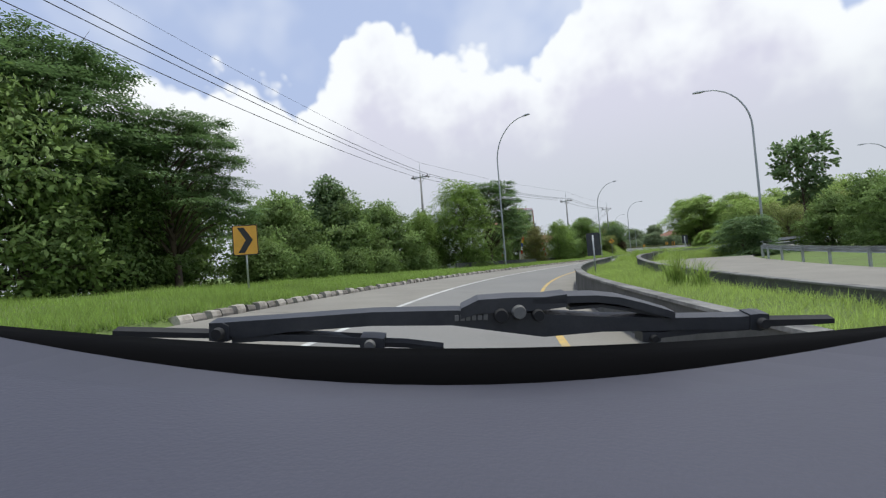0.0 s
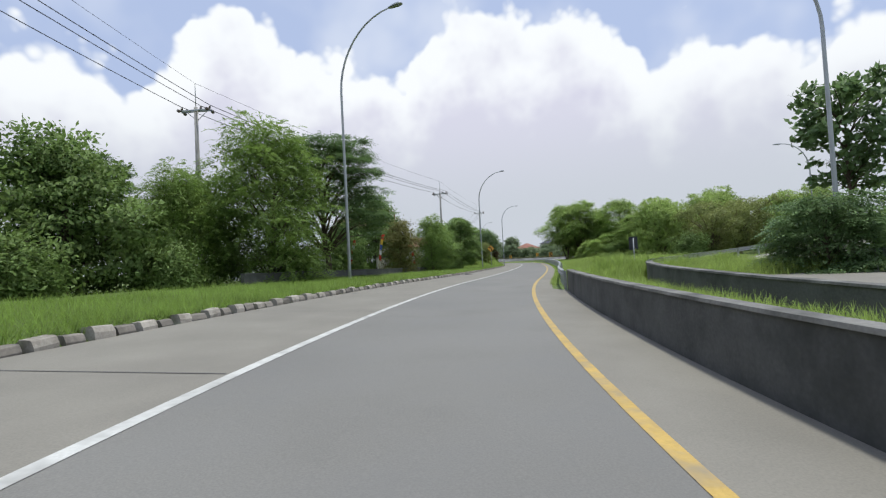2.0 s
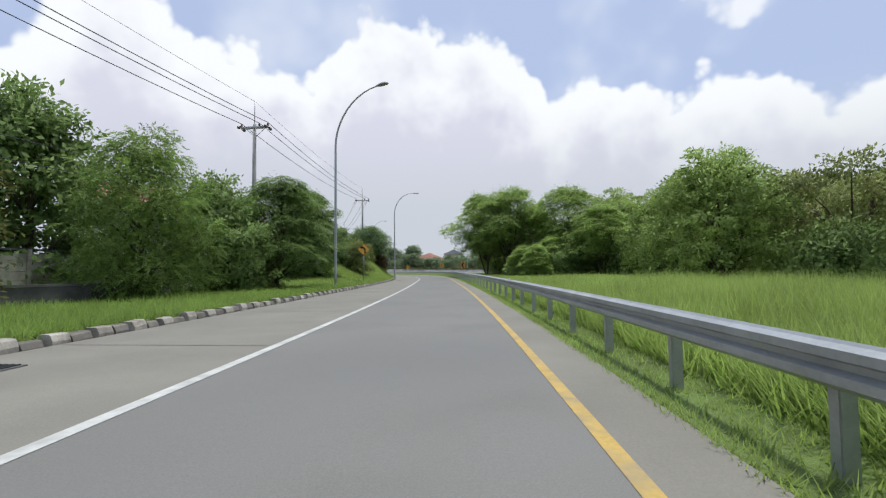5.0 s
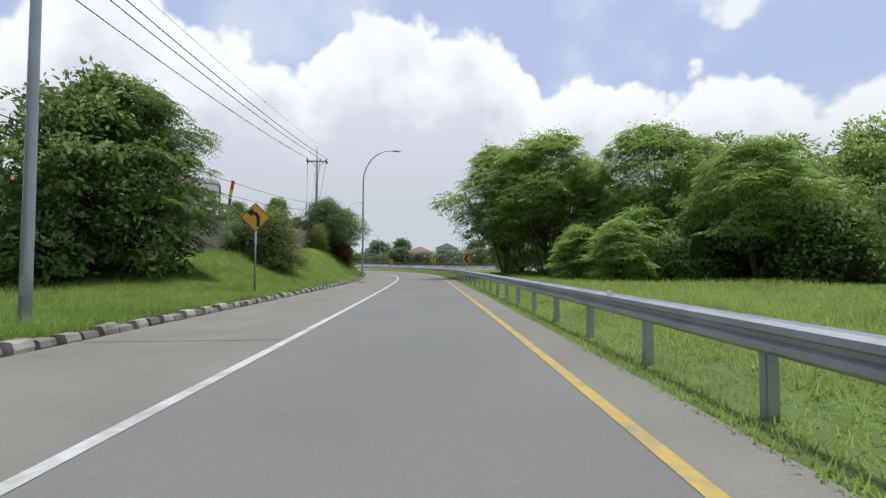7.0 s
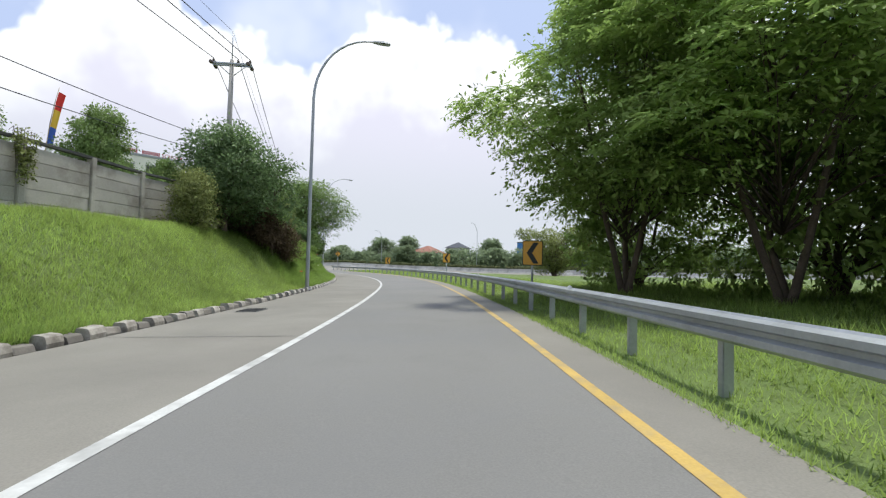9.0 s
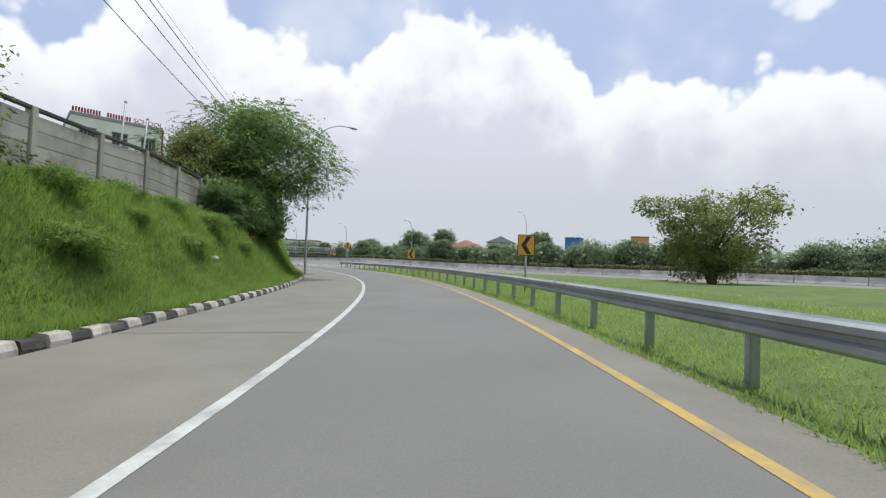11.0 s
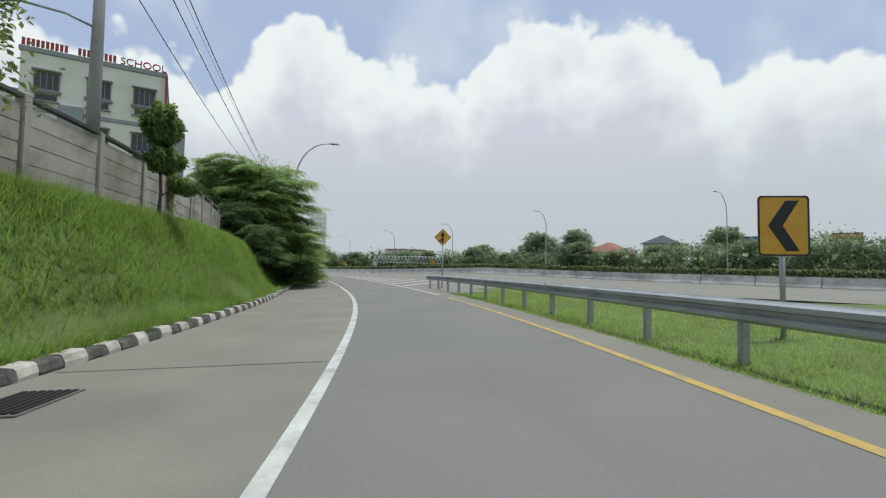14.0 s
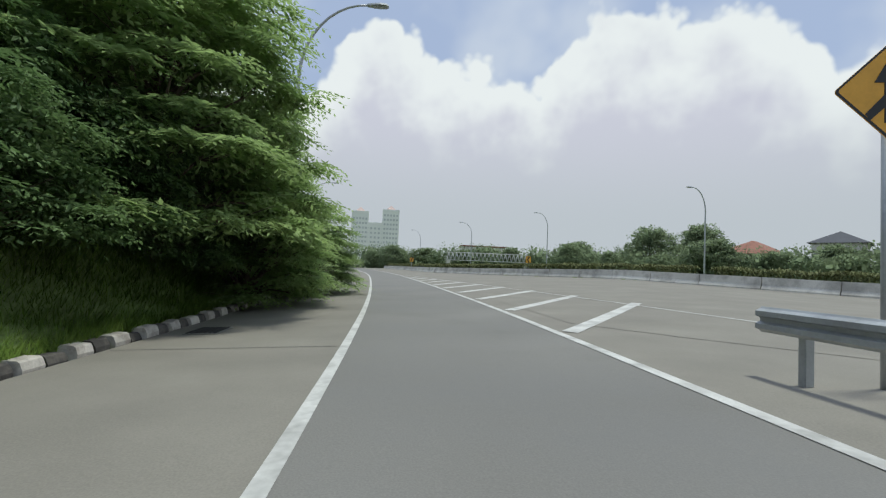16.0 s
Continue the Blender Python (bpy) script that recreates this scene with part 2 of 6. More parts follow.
M = {
    "concrete_road": material("concrete_road", (0.222, 0.208, 0.176), 0.85, vary=0.2, scale=0.7, fine=60, bump=0.2, dirt=(0.17, 0.158, 0.136), dirt_amount=0.5, dirt_scale=0.25),
    "lane": material("lane", (0.19, 0.184, 0.168), 0.82, vary=0.2, scale=0.6, fine=70, bump=0.2, dirt=(0.13, 0.13, 0.13), dirt_amount=0.5, dirt_scale=0.3),
    "white_paint": material("white_paint", (0.56, 0.56, 0.53), 0.7, vary=0.18, scale=2, dirt=(0.25, 0.245, 0.23), dirt_amount=0.75, dirt_scale=2.5),
    "yellow_paint": material("yellow_paint", (0.50, 0.34, 0.09), 0.7, vary=0.18, scale=2, dirt=(0.24, 0.22, 0.18), dirt_amount=0.8, dirt_scale=2.5),
    "soil_grass": material("soil_grass", (0.125, 0.18, 0.045), 0.95, vary=0.35, scale=1.6, fine=38, bump=0.6, bump_distance=0.05, dirt=(0.10, 0.085, 0.05), dirt_amount=0.35, dirt_scale=0.35),
    "kerb_white": material("kerb_white", (0.48, 0.45, 0.4), 0.9, vary=0.2, scale=4, fine=30, dirt=(0.2, 0.17, 0.14), dirt_amount=0.8, dirt_scale=3.5, obj=0.15),
    "kerb_black": material("kerb_black", (0.06, 0.055, 0.05), 0.9, vary=0.2, scale=4, fine=30, dirt=(0.2, 0.18, 0.15), dirt_amount=0.7, dirt_scale=3.5, obj=0.3),
    "kerb_pale": material("kerb_pale", (0.40, 0.37, 0.32), 0.95, vary=0.25, scale=4, fine=30, dirt=(0.14, 0.12, 0.095), dirt_amount=0.85, dirt_scale=3.0, obj=0.2),
    "kerb_worn": material("kerb_worn", (0.22, 0.2, 0.172), 0.95, vary=0.25, scale=4, fine=30, dirt=(0.10, 0.09, 0.075), dirt_amount=0.8, dirt_scale=3.0, obj=0.3),
    "wall_concrete": material("wall_concrete", (0.43, 0.405, 0.35), 0.9, vary=0.15, scale=1.2, fine=25, dirt=(0.17, 0.145, 0.115), dirt_amount=0.8, dirt_scale=0.8, obj=0.16),
    "old_concrete": material("old_concrete", (0.105, 0.105, 0.10), 0.95, vary=0.25, scale=1.0, fine=25, dirt=(0.04, 0.042, 0.038), dirt_amount=0.9, dirt_scale=0.8),
    "worn_coping": material("worn_coping", (0.2, 0.195, 0.18), 0.95, vary=0.3, scale=2.5, fine=25, dirt=(0.05, 0.05, 0.045), dirt_amount=0.95, dirt_scale=1.1),
    "barrier_concrete": material("barrier_concrete", (0.56, 0.55, 0.51), 0.9, vary=0.15, scale=1.0, fine=20, dirt=(0.14, 0.13, 0.12), dirt_amount=0.7, dirt_scale=0.7, obj=0.12),
    "galvanised": material("galvanised", (0.42, 0.44, 0.45), 0.48, metal=0.55, vary=0.12, scale=2, fine=30, bump=0.05, dirt=(0.2, 0.2, 0.19), dirt_amount=0.5, dirt_scale=1.5),
    "lamp_steel": material("lamp_steel", (0.40, 0.42, 0.44), 0.5, metal=0.4, vary=0.08, scale=1, bump=0.03, dirt=(0.25, 0.24, 0.23), dirt_amount=0.4),
    "lamp_glass": material("lamp_glass", (0.3, 0.31, 0.33), 0.25, vary=0.05, bump=0.0),
    "sign_yellow": material("sign_yellow", (0.78, 0.40, 0.05), 0.45, vary=0.06, scale=3, bump=0.02, dirt=(0.55, 0.27, 0.03), dirt_amount=0.4, dirt_scale=4),
    "sign_black": material("sign_black", (0.02, 0.02, 0.022), 0.5, vary=0.1, bump=0.02),
    "sign_back": material("sign_back", (0.035, 0.04, 0.05), 0.5, metal=0.2, vary=0.25, scale=3, bump=0.03, dirt=(0.09, 0.09, 0.09), dirt_amount=0.5, dirt_scale=2),
    "pole_concrete": material("pole_concrete", (0.33, 0.32, 0.30), 0.9, vary=0.15, scale=1.5, fine=25, dirt=(0.15, 0.14, 0.13), dirt_amount=0.6, dirt_scale=1.0),
    "cable": material("cable", (0.03, 0.03, 0.035), 0.6, vary=0.05, bump=0.0),
    "porcelain": material("porcelain", (0.12, 0.09, 0.08), 0.3, vary=0.1, bump=0.0),
    "bark": material("bark", (0.10, 0.075, 0.055), 0.95, vary=0.35, scale=3, fine=25, bump=0.8, bump_distance=0.03),
    "leaf_bright": material("leaf_bright", (0.23, 0.34, 0.08), 0.6, vary=0.25, scale=0.35, fine=3.0, bump=0.0, island=0.22, translucent=0.42, spec=0.3),
    "leaf_mid": material("leaf_mid", (0.195, 0.29, 0.085), 0.6, vary=0.3, scale=0.35, fine=3.0, bump=0.0, island=0.22, translucent=0.4, spec=0.3),
    "leaf_droop": material("leaf_droop", (0.31, 0.42, 0.16), 0.55, vary=0.3, scale=0.35, fine=3.0, bump=0.0, island=0.22, translucent=0.52, spec=0.3),
    "leaf_hedge": material("leaf_hedge", (0.16, 0.18, 0.085), 0.7, vary=0.3, scale=0.5, fine=3.0, bump=0.0, island=0.22, translucent=0.25, spec=0.2),
    "leaf_bronze": material("leaf_bronze", (0.20, 0.20, 0.065), 0.6, vary=0.35, scale=0.6, fine=3.0, bump=0.0, island=0.22, translucent=0.4, spec=0.3),
    "leaf_grove": material("leaf_grove", (0.33, 0.45, 0.125), 0.6, vary=0.3, scale=0.35, fine=3.0, bump=0.0, island=0.22, translucent=0.4, spec=0.3),
    "road_seal": material("road_seal", (0.10, 0.098, 0.095), 0.8, vary=0.3, scale=5),
    # tower windows: light grey in place of dark glass, distance haze mixed in
    "tower_window_hazed": material("tower_window_hazed", (0.58, 0.58, 0.62), 0.5, vary=0.1, scale=0.2),
    "leaf_dark": material("leaf_dark", (0.15, 0.235, 0.088), 0.55, vary=0.3, scale=0.35, fine=3.0, bump=0.0, island=0.22, translucent=0.38, spec=0.35),
    "leaf_olive": material("leaf_olive", (0.24, 0.28, 0.09), 0.6, vary=0.3, scale=0.5, fine=3.0, bump=0.0, island=0.22, translucent=0.4, spec=0.3),
    "leaf_rust": material("leaf_rust", (0.13, 0.095, 0.055), 0.7, vary=0.3, scale=0.5, fine=3.0, bump=0.0, island=0.22, translucent=0.3, spec=0.2),
    # far foliage: aerial haze is painted in as a paler, flatter leaf colour
    "leaf_far_hazed": material("leaf_far_hazed", (0.25, 0.315, 0.185), 0.95, vary=0.2, scale=0.1, fine=1.0, bump=0.0, island=0.12, translucent=0.7, spec=0.02),
    "bank_blade": material("bank_blade", (0.19, 0.285, 0.06), 0.6, vary=0.4, scale=0.5, fine=4.0, bump=0.0, island=0.3, translucent=0.55, spec=0.25),
    "blade": material("blade", (0.26, 0.355, 0.085), 0.6, vary=0.4, scale=0.5, fine=4.0, bump=0.0, island=0.3, translucent=0.55, spec=0.25),
    "white_wall": material("white_wall", (0.72, 0.70, 0.64), 0.85, vary=0.06, scale=0.3, fine=10, dirt=(0.45, 0.43, 0.4), dirt_amount=0.4, dirt_scale=0.25),
    "grey_wall": material("grey_wall", (0.33, 0.34, 0.36), 0.85, vary=0.1, scale=0.4, fine=10, dirt=(0.2, 0.2, 0.2), dirt_amount=0.4, dirt_scale=0.3),
    "window_glass": material("window_glass", (0.03, 0.035, 0.045), 0.12, vary=0.2, scale=0.6, bump=0.0),
    "red_tile": material("red_tile", (0.30, 0.14, 0.10), 0.85, vary=0.2, scale=1, fine=8, bump=0.4, bump_distance=0.04, dirt=(0.2, 0.09, 0.06), dirt_amount=0.5),
    "dark_roof": material("dark_roof", (0.07, 0.075, 0.09), 0.8, vary=0.2, scale=1, fine=8, bump=0.3, bump_distance=0.04),
    "orange_wall": material("orange_wall", (0.55, 0.30, 0.10), 0.8, vary=0.15, scale=0.5),
    "blue_wall": material("blue_wall", (0.05, 0.18, 0.50), 0.7, vary=0.1, scale=0.5),
    "flag_red": material("flag_red", (0.68, 0.05, 0.04), 0.8, vary=0.1, scale=3, translucent=0.3),
    "flag_white": material("flag_white", (0.8, 0.8, 0.78), 0.8, vary=0.08, scale=3, translucent=0.3),
    "flag_blue": material("flag_blue", (0.06, 0.13, 0.45), 0.8, vary=0.1, scale=3, translucent=0.3),
    "flag_yellow": material("flag_yellow", (0.75, 0.5, 0.06), 0.8, vary=0.1, scale=3, translucent=0.3),
    "letter_red": material("letter_red", (0.36, 0.05, 0.055), 0.6, vary=0.12, scale=1.5),
    "cream_wall": material("cream_wall", (0.82, 0.80, 0.70), 0.85, vary=0.05, scale=0.3, fine=10, dirt=(0.5, 0.48, 0.42), dirt_amount=0.35, dirt_scale=0.25),
    # tower roofs: red washed out by haze put into the colour
    "tower_roof_hazed": material("tower_roof_hazed", (0.55, 0.42, 0.38), 0.8, vary=0.08, scale=0.2),
    "truss_steel": material("truss_steel", (0.5, 0.5, 0.5), 0.6, vary=0.1, scale=1),
    "reflector": material("reflector", (0.75, 0.75, 0.72), 0.3, vary=0.05, bump=0.0),
    "bamboo": material("bamboo", (0.35, 0.27, 0.14), 0.7, vary=0.2, scale=3, fine=20),
    # tower walls: whitened in the base colour for the haze of distance
    "tower_far_hazed": material("tower_far_hazed", (0.86, 0.85, 0.85), 0.8, vary=0.05, scale=0.1),
    "dash_vinyl": material("dash_vinyl", (0.046, 0.046, 0.064), 0.55, vary=0.10, scale=6, fine=300, bump=0.25, bump_distance=0.002),
    "black_trim": material("black_trim", (0.002, 0.002, 0.0022), 0.95, spec=0.05, vary=0.1, bump=0.05, scale=5),
    "wiper_black": material("wiper_black", (0.030, 0.032, 0.036), 0.45, vary=0.2, scale=12, fine=200, bump=0.1, bump_distance=0.002, dirt=(0.07, 0.07, 0.07), dirt_amount=0.4, dirt_scale=20),
    "van_paint": material("van_paint", (0.32, 0.33, 0.35), 0.35, metal=0.3, vary=0.05, scale=2, bump=0.02),
    "rubber": material("rubber", (0.018, 0.018, 0.018), 0.85, vary=0.15, scale=10),
    "plate_steel": material("plate_steel", (0.2, 0.2, 0.19), 0.6, metal=0.5, vary=0.2, scale=5),
}


# ---------------------------------------------------------------- mesh helpers
def link(name, verts, faces, mat, parent=None, label="", smooth=False, mats=None, index=None):
    me = bpy.data.meshes.new(name)
    me.from_pydata([tuple(v) for v in verts], [], faces)
    for m in (mats or [mat]):
        me.materials.append(m)
    if index is not None:
        me.polygons.foreach_set("material_index", np.array(index, dtype=np.int32))
    if smooth:
        me.polygons.foreach_set("use_smooth", np.ones(len(me.polygons), dtype=bool))
    me.update()
    ob = new(name, me)
    if parent is not None:
        ob.parent = parent
    if label:
        tagged(ob, label)
    return ob


def part(name, bm, mat, parent, label="", smooth=False):
    me = bpy.data.meshes.new(name)
    bm.normal_update()
    bm.to_mesh(me)
    bm.free()
    me.materials.append(mat)
    if smooth:
        me.polygons.foreach_set("use_smooth", np.ones(len(me.polygons), dtype=bool))
    ob = new(name, me)
    ob.parent = parent
    if label:
        tagged(ob, label)
    return ob


def thing(name, m, label, category, group="", kind=""):
    ob = new(name)
    ob.empty_display_size = 0.3
    ob.matrix_world = m
    return tagged(ob, label, category, group, kind)


def box_bm(sx, sy, sz, at=(0, 0, 0), bevel=0.0, bm=None, turn=None):
    """A block with its middle at the given place, edges bevelled."""
    own = bm is None
    bm = bmesh.new() if own else bm
    made = bmesh.ops.create_cube(bm, size=1.0)["verts"]
    bmesh.ops.scale(bm, vec=(sx, sy, sz), verts=made)
    if bevel > 0:
        edges = list({e for v in made for e in v.link_edges})
        made = list({v for f in bmesh.ops.bevel(bm, geom=edges, offset=bevel, segments=2, affect="EDGES")["faces"] for v in f.verts} | {v for v in made if v.is_valid})
    if turn is not None:
        bmesh.ops.transform(bm, matrix=turn, verts=made)
    bmesh.ops.translate(bm, vec=at, verts=made)
    return bm


def tube_data(points, radii, sides=8, cap=True):
    """A tapered tube along points: verts and faces."""
    pts = [Vector(p) for p in points]
    verts, faces = [], []
    up = Vector((0.123, 0.97, 0.21))
    for i, p in enumerate(pts):
        d = (pts[min(i + 1, len(pts) - 1)] - pts[max(i - 1, 0)]).normalized()
        a = d.cross(up)
        if a.length < 1e-3:
            a = d.cross(Vector((1, 0, 0)))
        a.normalize()
        b = d.cross(a)
        up = -b if abs(d.dot(b)) < 0.9 else up
        up = a.cross(d)
        for k in range(sides):
            t = 2 * math.pi * k / sides
            verts.append(p + radii[i] * (math.cos(t) * a + math.sin(t) * b))
    for i in range(len(pts) - 1):
        for k in range(sides):
            k2 = (k + 1) % sides
            faces.append((i * sides + k, i * sides + k2, (i + 1) * sides + k2, (i + 1) * sides + k))
    if cap:
        faces.append(tuple(range(sides))[::-1])
        faces.append(tuple((len(pts) - 1) * sides + k for k in range(sides)))
    return verts, faces


def tube(name, points, radii, mat, parent=None, sides=8, label=""):
    if not hasattr(radii, "__len__"):
        radii = [radii] * len(points)
    v, f = tube_data(points, radii, sides)
    return link(name, v, f, mat, parent, label, smooth=True)


def extrude_profile(name, profile, path, mat, parent=None, closed=True, label="", smooth=False):
    """Sweep a profile of (across, up) along (place, right) pairs."""
    verts, faces, n = [], [], len(profile)
    for p, right in path:
        for a, h in profile:
            verts.append(Vector(p) + Vector(right) * a + Vector((0, 0, h)))
    for i in range(len(path) - 1):
        for k in range(n if closed else n - 1):
            k2 = (k + 1) % n
            faces.append((i * n + k, (i + 1) * n + k, (i + 1) * n + k2, i * n + k2))
    if closed:
        faces.append(tuple(range(n)))
        faces.append(tuple((len(path) - 1) * n + k for k in range(n))[::-1])
    return link(name, verts, faces, mat, parent, label, smooth)


# ---------------------------------------------------------------- the line of the road
# heading in degrees, to the left of +y, at stations in metres along the ramp's middle line
HEADINGS = [(-40, 6.64), (-10, 1.74), (10, -4.65), (30, -19.75), (50, -28.97), (70, -26.54), (90, -24.94), (110, -24.41), (130, -20.19),
            (150, -11.23), (170, -0.83), (190, 7.4), (210, 10.2), (240, 11.49), (280, 14.9), (330, 17.24), (420, 20.0)]
BANKS = [(-40, -4.9), (0, -4.9), (20, -3.2), (40, -1.9), (60, -0.8), (80, 0.2), (100, 1.2), (120, 1.8), (150, 1.6), (175, 2.0), (200, 2.6), (420, 2.6)]
STEP = 0.5
S_ALL = np.arange(-40, 400, STEP)
HEAD = np.radians(np.interp(S_ALL, *zip(*HEADINGS)))
LINE = np.stack([0.76 + np.cumsum(-np.sin(HEAD)) * STEP, -37.77 + np.cumsum(np.cos(HEAD)) * STEP], 1)
KERB_R, WHITE_R, YELLOW_R, RAIL_R = -5.8, -2.3, 1.5, 2.65


def slope(s):
    return np.tan(np.radians(np.interp(s, *zip(*BANKS))))


def plane_z(s, r):
    """The banked plane of the ramp, level again far out."""
    most = np.interp(s, (60, 130, 160, 187, 205, 230, 260), (60, 30, 10, 6.5, 9.5, 22, 30))
    return slope(s) * np.clip(r, -14, most)


def on_line(s):
    x, y, h = np.interp(s, S_ALL, LINE[:, 0]), np.interp(s, S_ALL, LINE[:, 1]), np.interp(s, S_ALL, HEAD)
    return x, y, h


def place(s, r, h=0.0):
    """The point r metres right of the middle line at station s, h over the banked plane."""
    x, y, a = on_line(s)
    return Vector((x + r * math.cos(a), y + r * math.sin(a), float(plane_z(s, r)) + h))


def right_of(s):
    a = on_line(s)[2]
    return Vector((math.cos(a), math.sin(a), float(slope(s)))).normalized()


def heading(s):
    return math.degrees(on_line(s)[2])


def station(x, y):
    """Station and offset of places, arrays or numbers."""
    x, y = np.atleast_1d(np.asarray(x, float)), np.atleast_1d(np.asarray(y, float))
    ss, rr = np.empty(len(x)), np.empty(len(x))
    coarse = LINE[::2]
    for a in range(0, len(x), 4000):
        d = (x[a:a + 4000, None] - coarse[None, :, 0]) ** 2 + (y[a:a + 4000, None] - coarse[None, :, 1]) ** 2
        n = d.argmin(1) * 2
        h = HEAD[n]
        dx, dy = x[a:a + 4000] - LINE[n, 0], y[a:a + 4000] - LINE[n, 1]
        ss[a:a + 4000] = S_ALL[n] + (-np.sin(h) * dx + np.cos(h) * dy)
        rr[a:a + 4000] = np.cos(h) * dx + np.sin(h) * dy
    return ss, rr


WALL_LINE = [(74, -18.0), (84, -17.4), (92, -15.8), (98, -14.2), (108, -12.6), (116, -11.3), (130, -10.9), (150, -10.2), (172, -9.2), (182, -8.9), (190, -9.3), (215, -10.5)]
BANK_HEIGHT = [(86, 0.0), (94, 0.6), (102, 1.5), (110, 2.3), (125, 2.8), (146, 3.0), (160, 2.7), (175, 2.6), (215, 2.8), (240, 2.6), (300, 2.0)]


BARRIER_LINE = [(100, 78), (140, 56), (178, 38), (200, 30.5), (212, 25.5), (222, 21.8), (231, 19.2), (238, 16.4), (248, 12.8), (265, 9.2), (300, 8.8), (420, 8.8)]
HIGHWAY_LEFT = [(100, 60), (140, 38), (165, 23), (180, 14), (190, 8), (198, 2.6), (420, 2.6)]


def smoothstep(a, b, x):
    t = np.clip((x - a) / (b - a), 0, 1)
    return t * t * (3 - 2 * t)


LOOP = [(95, 78), (70, 66), (48, 57), (33, 50.5), (22.5, 44.5), (15.8, 37.6), (12.6, 28.5), (11.2, 19), (10.6, 9), (10.6, -3), (12, -20)]


def spline(points, n=12):
    p = [np.array(q, float) for q in points]
    p = [2 * p[0] - p[1]] + p + [2 * p[-1] - p[-2]]
    out = []
    for i in range(1, len(p) - 2):
        for t in np.linspace(0, 1, n, endpoint=False):
            a, b, c, d = p[i - 1:i + 3]
            out.append(0.5 * ((2 * b) + (c - a) * t + (2 * a - 5 * b + 4 * c - d) * t * t + (3 * b - a - 3 * c + d) * t ** 3))
    out.append(p[-2])
    return np.array(out)


LOOP_MID = spline(LOOP, 10)
LOOP_WAY = np.gradient(LOOP_MID, axis=0)
LOOP_WAY /= np.linalg.norm(LOOP_WAY, axis=1)[:, None]
LOOP_SIDE = np.stack([LOOP_WAY[:, 1], -LOOP_WAY[:, 0]], 1)     # towards the planted bed
LOOP_HEIGHT = np.interp(np.arange(len(LOOP_MID)), (0, 10, 18, 25, 32, 40, 50, 60, 70, 80, 100), (2.0, 1.7, 1.2, 0.6, 0.25, 0.08, 0.1, -0.08, -0.3, -0.5, -0.9))


def sink_loop(x, y, z):
    """The loop road lies in a shallow cutting behind the planted bed."""
    near = (np.abs(x - 55) < 70) & (np.abs(y - 25) < 80)
    px, py = x[near], y[near]
    i = np.argmin((px[:, None] - LOOP_MID[:, 0]) ** 2 + (py[:, None] - LOOP_MID[:, 1]) ** 2, axis=1)
    dx, dy = px - LOOP_MID[i, 0], py - LOOP_MID[i, 1]
    across = dx * LOOP_SIDE[i, 0] + dy * LOOP_SIDE[i, 1]
    along = np.abs(dx * LOOP_WAY[i, 0] + dy * LOOP_WAY[i, 1])
    w = np.where(across > 0, smoothstep(4.2, 3.7, across), smoothstep(-34, -14, across)) * smoothstep(6, 2, along)
    out = z.copy()
    out[near] = z[near] * (1 - w) + (LOOP_HEIGHT[i] - 0.12) * w
    return out


def ground_height(x, y):
    """The lie of the land."""
    x, y = np.asarray(x, float), np.asarray(y, float)
    s, r = station(x, y)
    z = plane_z(s, r) + 0.0
    left = smoothstep(KERB_R - 0.05, KERB_R - 0.35, r)
    z = z + left * 0.14 * smoothstep(330, 300, s)
    crest = np.interp(s, *zip(*WALL_LINE))
    rise = np.interp(s, *zip(*BANK_HEIGHT)) * smoothstep(KERB_R - 0.4, crest + 1.2, r) * (s > 80)
    z = z + rise
    # a bed behind the low wall beside the first bend
    bed = smoothstep(RAIL_R + 0.1, RAIL_R + 0.5, r) * smoothstep(54, 48, s) * smoothstep(16, 9, r)
    z = z + bed * 0.3
    z = z + 0.1 * smoothstep(9.0, 11.5, r) * smoothstep(100, 75, s) * smoothstep(-60, -30, s) * smoothstep(130, 80, r)
    right = smoothstep(RAIL_R + 0.6, RAIL_R + 3.0, r) * smoothstep(50, 60, s) * smoothstep(150, 120, s)
    z = z + right * 0.12
    road = (r > KERB_R - 0.05) & (r < np.where(s < 42, RAIL_R + 0.2, 1.75))
    verge = (s >= 42) & (r > 1.7) & (r < 4.5)
    z = np.where(verge, z - 0.03, z)
    main = (s > 98) & (r > np.interp(s, *zip(*HIGHWAY_LEFT)) + np.where(s > 190.5, -5.0, 0.7)) & (r < np.interp(s, *zip(*BARRIER_LINE)) - 0.6)
    z = np.where(road | main, z - 0.35, z)
    z = z + 0.06 * np.sin(x * 0.9 + 1.3) * np.sin(y * 0.7) * smoothstep(5.2, 8, np.abs(r + 1.6)) * (np.abs(r) < 60)
    return sink_loop(x, y, z)


def ground_z(x, y):
    return float(ground_height([x], [y])[0])


# ---------------------------------------------------------------- ground, roads
def axis_steps(lo, hi, step, far, grow=1.35):
    core = list(np.arange(lo, hi + 0.01, step))
    out, d, v = [], step, hi
    while v < far:
        d *= grow
        v += d
        out.append(v)
    low, d, v = [], step, lo
    while v > -far:
        d *= grow
        v -= d
        low.append(v)
    return np.array(low[::-1] + core + out)


